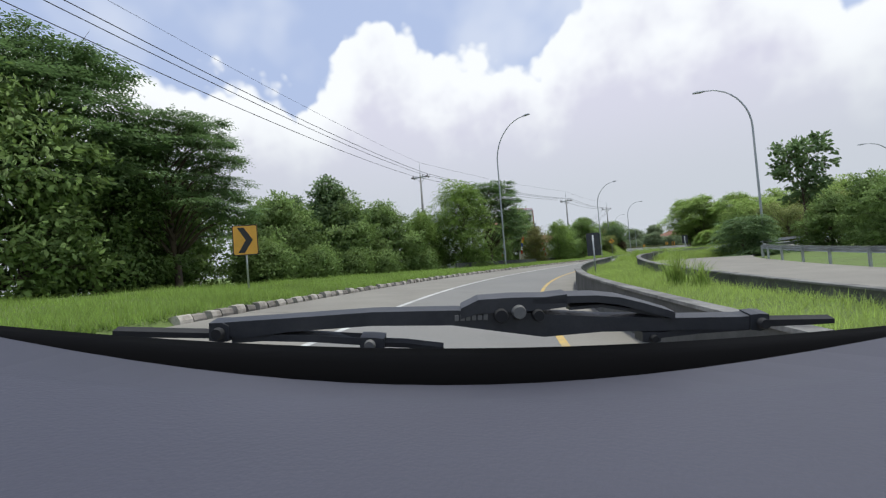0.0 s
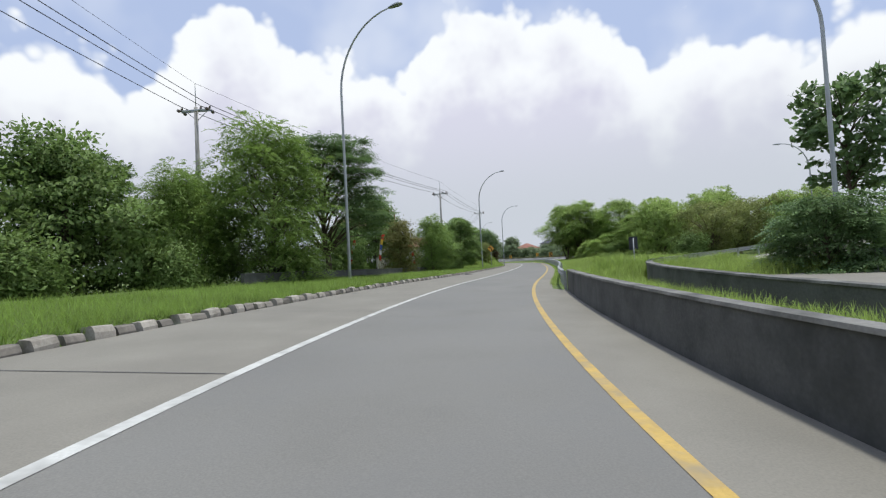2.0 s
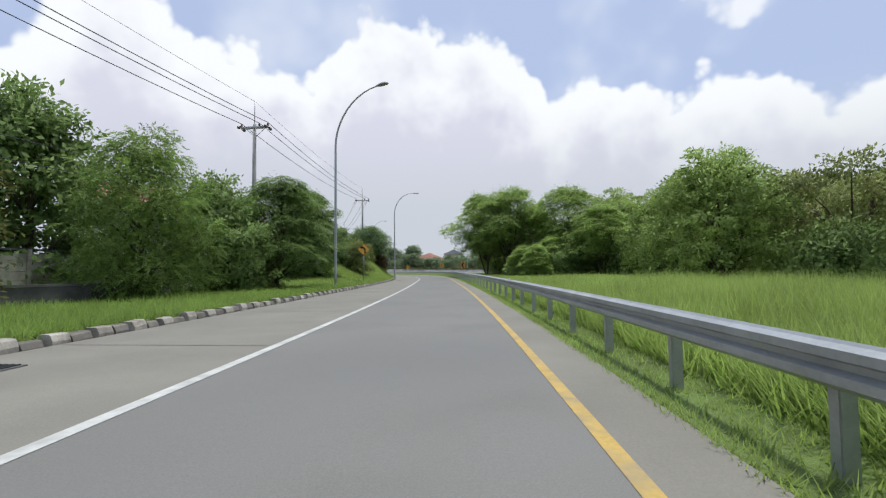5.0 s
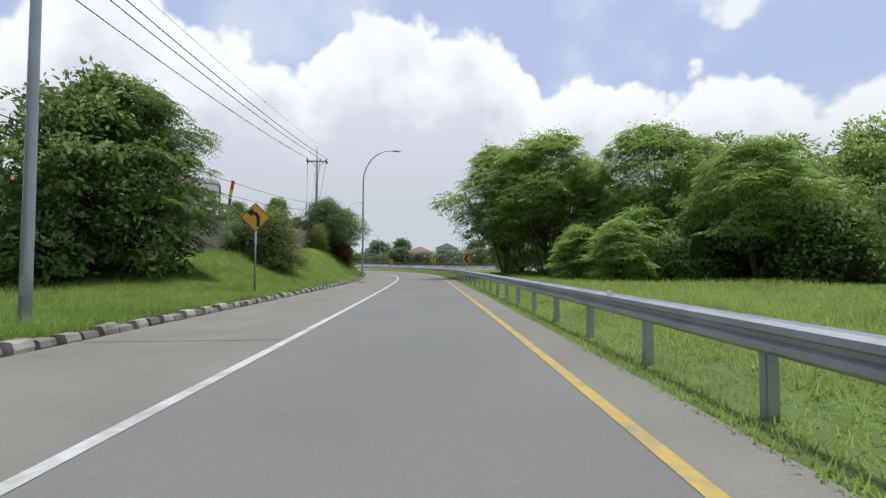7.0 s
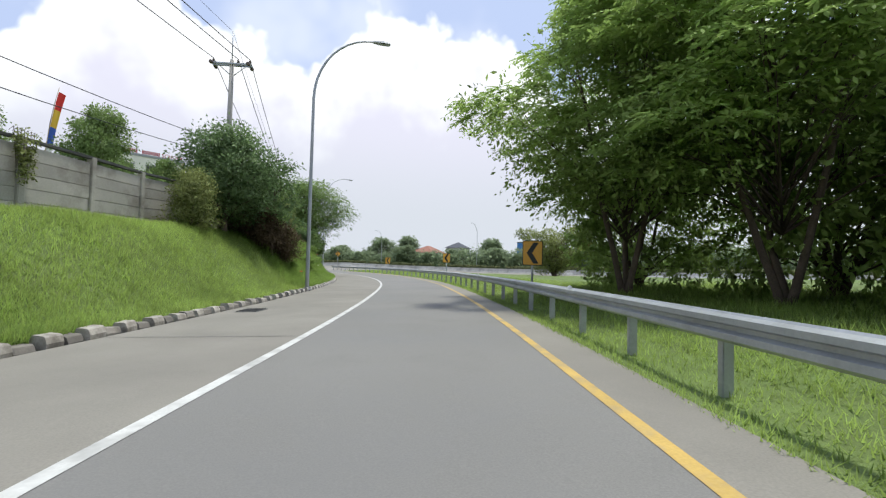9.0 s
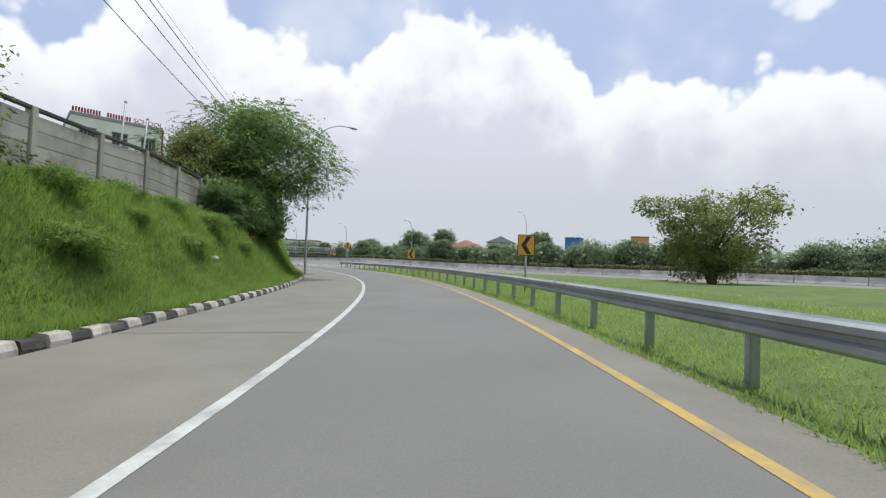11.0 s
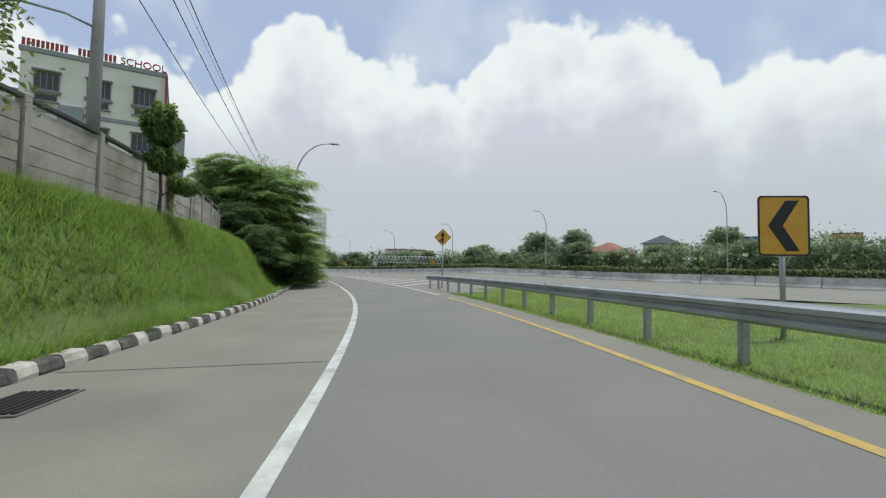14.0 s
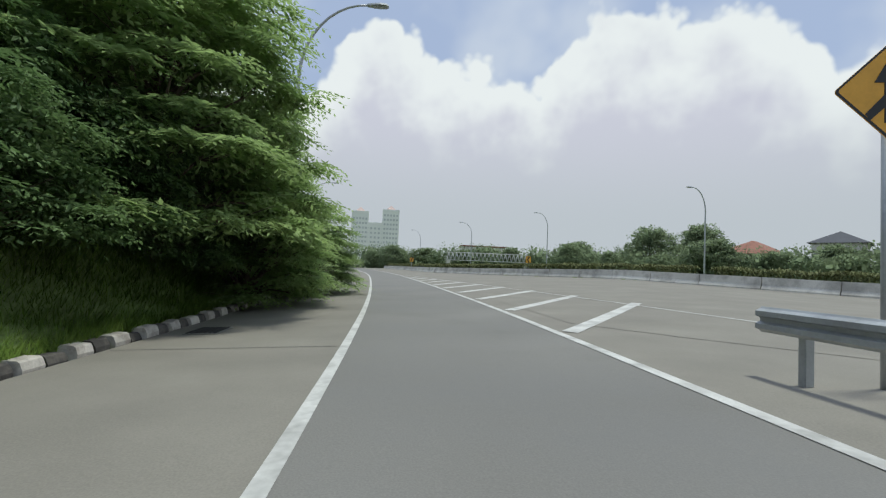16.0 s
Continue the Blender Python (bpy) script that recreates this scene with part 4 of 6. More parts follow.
put_trees(tree_template("tree", 3, 7.0, 3.8, 0.1, M["leaf_mid"], style="round", trunk=0.16, clumps=30, twigs=620, leaves=21000, size=0.24, aspect=0.5, clump=(0.26, 0.42)),
          [(-20.5, 31, 1.1, 10), (-16.2, 37, 0.92, 60), (-13.3, 43.5, 1.1, 120), (-10.3, 49.5, 1.08, 200), (-20, 43, 1.0, 240), (-17.5, 50, 1.1, 300), (-18.8, 22.5, 0.95, 33), (-21, 26, 1.2, 300),
           (-18.5, 17, 1.15, 77), (-24, 10, 1.6, 140), (27.4, 40.2, 0.66, 15), (27.6, 36.2, 0.72, 100), (26.0, 32.6, 0.66, 200), (31, 34, 0.9, 310), (15, 82.5, 0.8, 160), (6.8, 84.4, 1.36, 250), (2.4, 75, 0.8, 30), (-7.4, 58.5, 0.95, 45), (21.3, 97.9, 0.98, 80)],
          "dense green roadside tree in the hedge", group="hedge trees")
put_trees(tree_template("tree", 11, 8.6, 2.6, 0.8, M["leaf_dark"], style="cone", trunk=0.16, clumps=24, twigs=560, leaves=15000, size=0.26, aspect=0.5),
          [(-13.9, 42.8, 1.12, 0), (-24, 60, 1.2, 50)], "tall pointed dark tree rising out of the hedge")
put_trees(tree_template("tree", 4, 9.8, 4.1, 1.6, M["leaf_mid"], style="round", trunk=0.2, clumps=48, twigs=900, leaves=11000, size=0.2, aspect=0.3, droop=0.5, sprays=760, fan=6, leaflets=12, leaf=0.2, frond=1.0, clump=(0.22, 0.38)),
          [(22.5, 99.4, 0.74, 0, 1.05), (18.3, 85.4, 0.72, 90, 0.96)], "spreading layered tree with drooping fronds beside the wall")
put_trees(tree_template("tree", 5, 10.0, 5.4, 3.3, M["leaf_grove"], style="round", trunk=0.09, clumps=46, leaves=16000, size=0.18, aspect=0.4, droop=0.45, twigs=1300, stems=3, sprays=1300, fan=5, leaflets=10, leaf=0.18, frond=0.6, clump=(0.20, 0.33), filler=False),
          [(49.1, 105.8, 1.12, 0, 1.0), (53.0, 98.5, 1.0, 70), (48.5, 110.6, 1.12, 130, 0.98), (49.8, 90.5, 0.72, 260)],
          "dense feathery tree with several stems in the roadside grove", group="grove trees")
put_trees(tree_template("tree", 26, 6.4, 3.4, 0.1, M["leaf_grove"], style="round", trunk=0.1, clumps=34, leaves=9000, size=0.18, aspect=0.4, droop=0.4, twigs=700, stems=2, sprays=620, fan=6, leaflets=12, leaf=0.18, frond=0.75, clump=(0.22, 0.36)),
          [(45.6, 98.4, 0.52, 0), (44.9, 94.6, 0.5, 120), (47.6, 100.6, 0.56, 220), (48.4, 96.2, 0.7, 40)], "young tree with pale feathery foliage down to the grass", group="young grove trees")
put_trees(tree_template("tree", 15, 10.0, 5.4, 1.0, M["leaf_grove"], style="round", trunk=0.13, clumps=40, leaves=22000, size=0.32, aspect=0.4, droop=0.5, twigs=900, stems=3, clump=(0.24, 0.38)),
          [(55.5, 92.5, 0.84, 200), (48.5, 82, 0.7, 310), (53.5, 106.5, 0.92, 20), (61, 99, 1.05, 100), (60, 84, 0.86, 45), (68, 92, 1.05, 190), (44, 76, 0.74, 90), (75, 80, 0.86, 10), (52, 79, 0.8, 60), (63, 76, 0.76, 150), (38.5, 71, 0.72, 20), (56, 70, 0.7, 280), (52.5, 113.5, 0.7, 120), (58.5, 104, 0.75, 250)],
          "broad green tree deep in the roadside grove", group="grove trees")
put_trees(tree_template("tree", 6, 5.6, 4.2, 0.8, M["leaf_olive"], style="umbrella", trunk=0.16, clumps=30, leaves=15000, size=0.2, aspect=0.5, twigs=620, stems=2, clump=(0.2, 0.34)),
          [(71.2, 142, 1.1, 0), (62, 74, 1.2, 80), (50, 71, 1.2, 30), (42, 67, 1.0, 200), (36, 42, 0.9, 100), (41, 35, 1.0, 10), (75, 66, 1.25, 60), (66, 57, 1.25, 100)], "low spreading tree with open olive foliage", group="olive trees")
put_trees(tree_template("tree", 7, 8.8, 5.2, 3.5, M["leaf_mid"], style="round", trunk=0.15, clumps=44, leaves=24000, size=0.17, aspect=0.45, twigs=1200, fronds=4200, leaflets=12, leaf=0.15, frond=0.6, droop=0.6, clump=(0.22, 0.36), filler=False),
          [(43.5, 151.8, 1.1, 0, 0.8)], "leafy tree leaning out over the grass embankment")
put_trees(tree_template("tree", 17, 7.4, 3.6, 0.3, M["leaf_mid"], style="round", trunk=0.15, clumps=30, leaves=30000, size=0.2, aspect=0.45, twigs=900, clump=(0.24, 0.38)),
          [(30.6, 121.2, 0.5, 300, 1.3), (27.3, 119.7, 0.42, 20, 1.35), (24.6, 116.4, 0.4, 140, 1.1), (37.2, 128.6, 0.6, 30), (43.0, 153.5, 0.62, 200), (32.8, 123.4, 0.4, 80, 1.1), (36.0, 126.4, 0.5, 250)], "bushy green tree with low branches against the wall")
put_trees(tree_template("tree", 23, 5.2, 2.3, 1.2, M["leaf_dark"], style="round", trunk=0.12, clumps=30, leaves=26000, size=0.15, aspect=0.5, twigs=1100, clump=(0.3, 0.42)),
          [(35.3, 122.8, 1.02, 0)], "dense dark tree with a smooth domed crown behind the wall")
put_trees(tree_template("tree", 24, 5.6, 1.9, 2.0, M["leaf_dark"], style="layered", trunk=0.09, clumps=20, leaves=2600, size=0.2, aspect=0.45, twigs=150, droop=0.5, sprays=70, fan=5, leaflets=8, leaf=0.18, frond=0.7, clump=(0.22, 0.36)),
          [(37.6, 125.2, 0.98, 0)], "open tree with drooping tufts of leaves beside the wall")
put_trees(tree_template("tree", 25, 7.6, 3.3, 0.8, M["leaf_olive"], style="round", trunk=0.14, clumps=34, leaves=26000, size=0.18, aspect=0.45, twigs=900, clump=(0.22, 0.36)),
          [(40.6, 148.6, 0.74, 90, 0.95)], "bushy tree with olive brown foliage on the embankment")
put_trees(tree_template("tree", 8, 7.8, 4.6, 0.1, M["leaf_droop"], style="layered", trunk=0.2, clumps=52, leaves=9000, size=0.2, aspect=0.4, droop=0.42, twigs=900, sprays=900, fan=7, leaflets=12, leaf=0.2, frond=0.95, clump=(0.2, 0.34)),
          [(42.6, 191.2, 0.98, 0, 0.92), (40.3, 191.0, 0.8, 120), (41.2, 197.8, 0.85, 220, 0.85), (43.3, 195.2, 0.72, 300, 0.8), (43.0, 200.8, 0.72, 70, 0.8)], "drooping dark green tree hanging over the kerb", group="drooping trees")
put_trees(tree_template("shrub", 18, 3.4, 2.3, 0.0, M["leaf_dark"], style="layered", trunk=0.06, clumps=26, leaves=4000, size=0.16, aspect=0.4, droop=0.45, twigs=420, sprays=260, fan=6, leaflets=10, leaf=0.16, frond=0.7),
          [(*place(s, r)[:2], k, turn) for s, r, k, turn in ((195.5, -7.4, 0.72, 70), (198, -7.5, 0.78, 140), (200.5, -7.4, 0.75, 210), (203, -7.5, 0.8, 280), (151.5, -9.2, 0.5, 95), (153.5, -8.8, 0.58, 150), (155.5, -8.6, 0.62, 200), (157.5, -8.8, 0.62, 260), (156.0, -9.8, 0.7, 350), (160.0, -9.2, 0.6, 30), (43.6, 12.6, 0.95, 60), (45.4, 13.4, 0.9, 190), (205.5, -7.6, 0.75, 330), (208, -7.8, 0.7, 40), (197, -8.8, 0.8, 160))], "dark drooping shrub with hanging sprays", "shrub", "drooping shrubs")
put_trees(tree_template("tree", 9, 10.5, 3.2, 4.6, M["leaf_dark"], style="umbrella", trunk=0.12, clumps=24, leaves=2100, size=0.42, aspect=0.6, twigs=150, clump=(0.16, 0.26)),
          [(27.8, 43.5, 0.98, 0)], "slender tree with large sparse leaves beside the loop road")
put_trees(tree_template("shrub", 10, 3.2, 1.6, 0.05, M["leaf_olive"], style="cone", trunk=0.06, clumps=16, leaves=13000, size=0.12, aspect=0.45, twigs=500),
          [(28.7, 105.8, 1.12, 0, 0.95), (34.1, 119.8, 0.72, 70), (38.5, 131.5, 0.9, 130), (17, 85, 1.0, 10)], "rounded olive green shrub on the grass slope", "shrub")
put_trees(tree_template("tree", 16, 5.8, 2.0, 0.2, M["leaf_bronze"], style="round", trunk=0.08, clumps=20, leaves=13000, size=0.17, aspect=0.45, twigs=500),
          [(8.2, 71.2, 1.0, 0)], "small tree with bronze young leaves on the verge")
put_trees(tree_template("shrub", 12, 2.6, 2.2, 0.0, M["leaf_mid"], style="round", trunk=0.05, clumps=14, leaves=9000, size=0.2, aspect=0.45, twigs=360),
          [(43, 74.5, 1.0, 0), (45.5, 79, 1.2, 50), (47.5, 93, 0.9, 90), (51, 88, 1.3, 130), (58, 78, 1.5, 170), (38, 66, 1.0, 210), (33, 39, 1.2, 250), (37, 46, 1.1, 290), (30.5, 36, 1.0, 330),
           (-13.5, 28.5, 1.0, 30), (-9.5, 44.5, 0.9, 75), (-6.5, 50.5, 0.9, 110), (-1, 58.5, 0.8, 150), (33, 122.5, 0.8, 230), (-12.6, 35.0, 0.9, 10), (-11.3, 40.5, 0.9, 60),
           # (41.4, 147.4) and the next two are added to darken the bank's shaded part
           (42.6, 148.2, 1.0, 120), (43.7, 149.6, 0.9, 40), (41.4, 147.4, 1.0, 75), (42.9, 146.9, 0.75, 125), (40.4, 146.4, 0.9, 175), (50, 93.6, 1.2, 15), (53.5, 90.5, 1.3, 65), (47.2, 97.0, 0.8, 115), (54, 99, 1.1, 165), (56.5, 95, 1.3, 215), (27.6, 107.6, 0.8, 140), (42.2, 152.6, 1.1, 20), (41.4, 155.0, 1.0, 80), (42.4, 149.6, 0.9, 130)],
          "dense green undergrowth shrub", "shrub", "undergrowth shrubs")
put_trees(tree_template("shrub", 22, 2.4, 2.4, 0.0, M["leaf_bright"], style="round", trunk=0.04, clumps=16, leaves=3600, size=0.3, aspect=0.3, twigs=200, droop=0.2),
          [(*place(132.0 + i * 1.15, -7.7 - 2.4 * ((i * 7) % 5) / 4)[:2], 0.22 + 0.05 * ((i * 3) % 4), 53 * i, 0.6) for i in range(18)], "low leafy weeds growing in the bank grass", "shrub", "bank weeds")
put_trees(tree_template("shrub", 13, 2.4, 1.5, 0.1, M["leaf_rust"], style="round", trunk=0.05, clumps=10, leaves=7000, size=0.15, aspect=0.45, twigs=240),
          [(36.9, 124.4, 0.95, 0, 0.95), (38.4, 126.4, 0.8, 90)], "reddish brown shrub at the foot of the wall", "shrub")


put_trees(tree_template("sapling", 14, 3.3, 1.1, 1.3, M["leaf_olive"], style="layered", trunk=0.045, clumps=9, leaves=2600, size=0.14, aspect=0.5, twigs=70, clump=(0.2, 0.34)),
          [(44.4, 165.2, 1.02, 0)], "thin sapling with sparse layered leaves before the wall")


def clipped_tree(x, y, scale, turn):
    """A small tree with three clipped balls of leaves on a thin trunk."""
    rng = np.random.default_rng(61)
    ob = thing("ornamental_tree", Matrix.Translation((x, y, ground_z(x, y))) @ pose(0, 0, 0, 0, 0, turn), "small ornamental tree with separate clipped leaf balls by the wall", "tree", "clipped trees")
    tube("trunk", [(0, 0, -0.2), (0.05, 0, 0.9), (-0.03, 0.03, 2.0), (0, 0, 3.2)], [0.07, 0.055, 0.045, 0.02], M["bark"], ob)
    tube("branch", [(0.03, 0, 0.8), (0.5, 0.1, 1.1)], [0.03, 0.015], M["bark"], ob, 6)
    balls = np.array([(0, 0, 3.2, 0.62, 0.78), (0.12, 0, 2.0, 0.6, 0.42), (0.75, 0.1, 1.15, 0.42, 0.26)])
    pick = rng.choice(3, 11000, p=(0.5, 0.32, 0.18))
    out = unit(rng.normal(0, 1, (11000, 3)))
    bumps = 0.8 + 0.28 * np.sin(out[:, 0] * 7 + pick) * np.sin(out[:, 1] * 6) + rng.normal(0, 0.05, 11000)
    pos = balls[pick, :3] + out * balls[pick][:, [3, 3, 4]] * (bumps * rng.uniform(0.6, 1.05, 11000) ** 0.4)[:, None]
    crown = new("crown", leaf_mesh("crown", pos, out, 0.12, 0.5, M["leaf_mid"], rng, 0.2))
    crown.parent = ob
    ob.scale = (scale,) * 3
    return ob


clipped_tree(44.9, 171.2, 0.84, 0)


# distant woods, with the haze of distance put into the leaf colour
def build_far_woods():
    rng = np.random.default_rng(31)
    line = spline([(-70, 340), (-20, 335), (40, 330), (78, 305), (108, 268), (128, 236), (143, 200), (152, 160), (152, 110), (140, 60), (120, 20), (90, -20)], 8)
    blobs = []
    for i in range(1500):
        t = rng.uniform(0, len(line) - 1.001)
        a = line[int(t)] + (line[int(t) + 1] - line[int(t)]) * (t % 1)
        off = (a - np.array([48, 150]))
        off /= np.linalg.norm(off)
        p = a + off * rng.uniform(-5, 14)
        h = 3.9 + 1.6 * math.sin(t * 1.7) * math.sin(t * 0.63 + 1) + rng.uniform(-1, 1.6)
        r = rng.uniform(2.0, 4.4)
        blobs.append((p[0], p[1], max(1.0, h) + 0.8, r, r * 0.75))
        blobs.append((p[0], p[1], max(1.0, h) * 0.4, r * 1.1, r * 0.7))
    B = np.array(blobs)
    n = 240000
    pick = rng.integers(0, len(B), n)
    v = rng.normal(0, 1, (n, 3))
    v /= np.linalg.norm(v, axis=1)[:, None]
    pos = B[pick, :3] + v * (rng.uniform(0.5, 1.05, n)[:, None] ** 0.5) * B[pick][:, [3, 3, 4]] + rng.normal(0, 0.2, (n, 3))
    pos[:, 2] = np.abs(pos[:, 2])
    m = 40000
    pick = rng.integers(0, len(B), m)
    u = unit(rng.normal(0, 1, (m, 3)))
    core = B[pick, :3] + u * rng.uniform(0.1, 0.6, m)[:, None] * B[pick][:, [3, 3, 4]]
    core[:, 2] = np.abs(core[:, 2])
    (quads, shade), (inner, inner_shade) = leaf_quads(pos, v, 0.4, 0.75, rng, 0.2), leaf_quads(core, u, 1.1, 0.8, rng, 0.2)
    ob = new("far_woods", quad_mesh("far_woods", np.concatenate([quads, inner]), M["leaf_far_hazed"], np.concatenate([shade, inner_shade])))
    tagged(ob, "green belt of distant trees and bushes coloured pale for haze", "trees", kind="stuff")


build_far_woods()
put_trees(tree_template("tree", 21, 8.0, 5.4, 0.6, M["leaf_far_hazed"], style="round", trunk=0.2, clumps=34, leaves=20000, size=0.3, aspect=0.6, twigs=900, clump=(0.16, 0.4)),
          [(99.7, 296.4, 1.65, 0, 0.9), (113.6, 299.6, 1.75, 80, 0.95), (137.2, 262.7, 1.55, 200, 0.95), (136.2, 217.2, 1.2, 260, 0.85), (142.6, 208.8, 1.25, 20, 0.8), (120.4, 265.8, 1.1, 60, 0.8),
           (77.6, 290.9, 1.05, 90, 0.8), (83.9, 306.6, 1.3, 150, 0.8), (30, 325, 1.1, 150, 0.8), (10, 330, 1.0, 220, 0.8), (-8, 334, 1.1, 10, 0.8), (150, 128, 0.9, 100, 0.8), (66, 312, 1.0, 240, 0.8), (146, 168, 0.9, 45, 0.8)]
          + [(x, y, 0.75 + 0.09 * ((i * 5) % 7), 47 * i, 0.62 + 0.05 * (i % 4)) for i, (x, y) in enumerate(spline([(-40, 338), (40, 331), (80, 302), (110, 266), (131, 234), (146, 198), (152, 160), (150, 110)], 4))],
          "distant tree coloured pale for haze, standing over the woods", group="distant trees")


def build_hedge():
    rng = np.random.default_rng(17)
    s, first, rnd = 112.0, True, random.Random(3)
    while s < 330:
        length = rnd.choice((3.0, 9.0, 4.5, 14.0, 3.5, 6.0))
        n = int(length * 420)
        u = rng.uniform(0, length, n)
        side = rng.uniform(-0.45, 0.45, n)
        top = 1.24 + 0.05 * np.sin(u * 2.1) + 0.04 * np.sin(u * 0.7 + s)
        up = rng.uniform(0.3, 1.0, n) * top
        shell = rng.uniform(0, 1, n) < 0.55
        up = np.where(shell, top + rng.normal(0, 0.04, n), up)
        pos, out = [], []
        base = place(s, barrier_r(s) + 0.85)
        for a, b, c in zip(u, side, up):
            p = place(s + a, barrier_r(s + a) + 0.85 + b, c) - base
            pos.append(p)
            out.append((0, 0, 1.0))
        ob = new("hedge", leaf_mesh("hedge", np.array(pos), np.array(out), 0.2, 0.6, M["leaf_hedge"], rng, 0.0))
        ob.location = base
        tagged(ob, "clipped dark green hedge behind the median barrier", "hedge", "median hedges")
        s += length + rnd.choice((0.5, 0.8, 1.6))


build_hedge()


# grass
def build_grass(name, label, count, seed, sample, height, mat, broad=1.0):
    rng = np.random.default_rng(seed)
    s, r = sample(rng, count)
    x, y, h = np.interp(s, S_ALL, LINE[:, 0]), np.interp(s, S_ALL, LINE[:, 1]), np.interp(s, S_ALL, HEAD)
    px, py = x + r * np.cos(h), y + r * np.sin(h)
    pz = ground_height(px, py)
    n = len(px)
    patch = 0.75 + 0.45 * np.clip(0.5 + 0.5 * np.sin(px * 0.8 + np.sin(py * 0.5) * 2) * np.sin(py * 0.9 + 1.0) + rng.normal(0, 0.2, n), 0, 1.3)
    ln = height * patch * rng.uniform(0.5, 1.3, n)
    a = rng.uniform(0, 2 * np.pi, n)
    bend = rng.uniform(0.3, 1.0, n) * ln
    wd = rng.uniform(0.006, 0.013, n) * (0.6 + height) * broad
    dx, dy = np.cos(a), np.sin(a)
    base = np.stack([px, py, pz - 0.02], 1)
    w = np.stack([-dy * wd, dx * wd, 0 * wd], 1)
    tip = base + np.stack([dx * bend, dy * bend, ln * (1 - 0.25 * bend / ln)], 1)
    me = bpy.data.meshes.new(name)
    me.vertices.add(3 * n)
    me.vertices.foreach_set("co", np.stack([base + w, base - w, tip], 1).ravel())
    me.loops.add(3 * n)
    me.loops.foreach_set("vertex_index", np.arange(3 * n, dtype=np.int32))
    me.polygons.add(n)
    me.polygons.foreach_set("loop_start", np.arange(0, 3 * n, 3, dtype=np.int32))
    me.polygons.foreach_set("loop_total", np.full(n, 3, dtype=np.int32))
    me.materials.append(mat)
    me.update(calc_edges=True)
    up = unit(np.stack([rng.normal(0, 0.3, n), rng.normal(0, 0.3, n), np.ones(n)], 1))
    me.normals_split_custom_set_from_vertices(np.repeat(up, 3, axis=0).tolist())
    tagged(new(name, me), label, "grass", kind="stuff")


def band(s0, s1, r0, r1, power=1.0):
    """A stretch beside the road whose outer edge and ends thin out."""
    return lambda rng, n: (rng.uniform(s0, s1, n) + rng.normal(0, 0.5, n), r0 + (r1 - r0) * rng.uniform(0, 1, n) ** power * rng.uniform(0.8, 1.08, n))


build_grass("verge_grass", "long green grass on the verge behind the kerb", 170000, 1, band(2, 112, KERB_R - 0.22, -14, 1.5), 0.30, M["bank_blade"])
build_grass("bank_grass", "pale green grass on the embankment below the wall", 150000, 2, band(92, 128, KERB_R - 0.22, -11.2, 1.0), 0.22, M["blade"], 1.1)
build_grass("weedy_grass", "deep green weedy grass on the steeper embankment", 420000, 7, band(128, 214, KERB_R - 0.22, -11.0, 1.0), 0.32, M["bank_blade"], 1.1)
build_grass("bed_grass", "tall grass in the planted bed behind the low wall", 60000, 3, band(-8, 52, RAIL_R + 0.6, 9, 1.2), 0.3, M["blade"])
build_grass("tall_grass", "tufts of tall reedy grass beside the guardrail", 190000, 4, band(43, 78, RAIL_R + 0.5, 13, 1.0), 0.78, M["blade"], 0.8)
build_grass("rail_grass", "short green grass under and behind the guardrail", 260000, 5, band(44.5, 187.5, RAIL_R - 0.45, 11, 1.6), 0.13, M["blade"], 1.3)
build_grass("grove_grass", "soft green grass in front of the roadside grove", 80000, 6, band(78, 128, RAIL_R + 0.8, 16, 1.0), 0.3, M["blade"], 1.2)


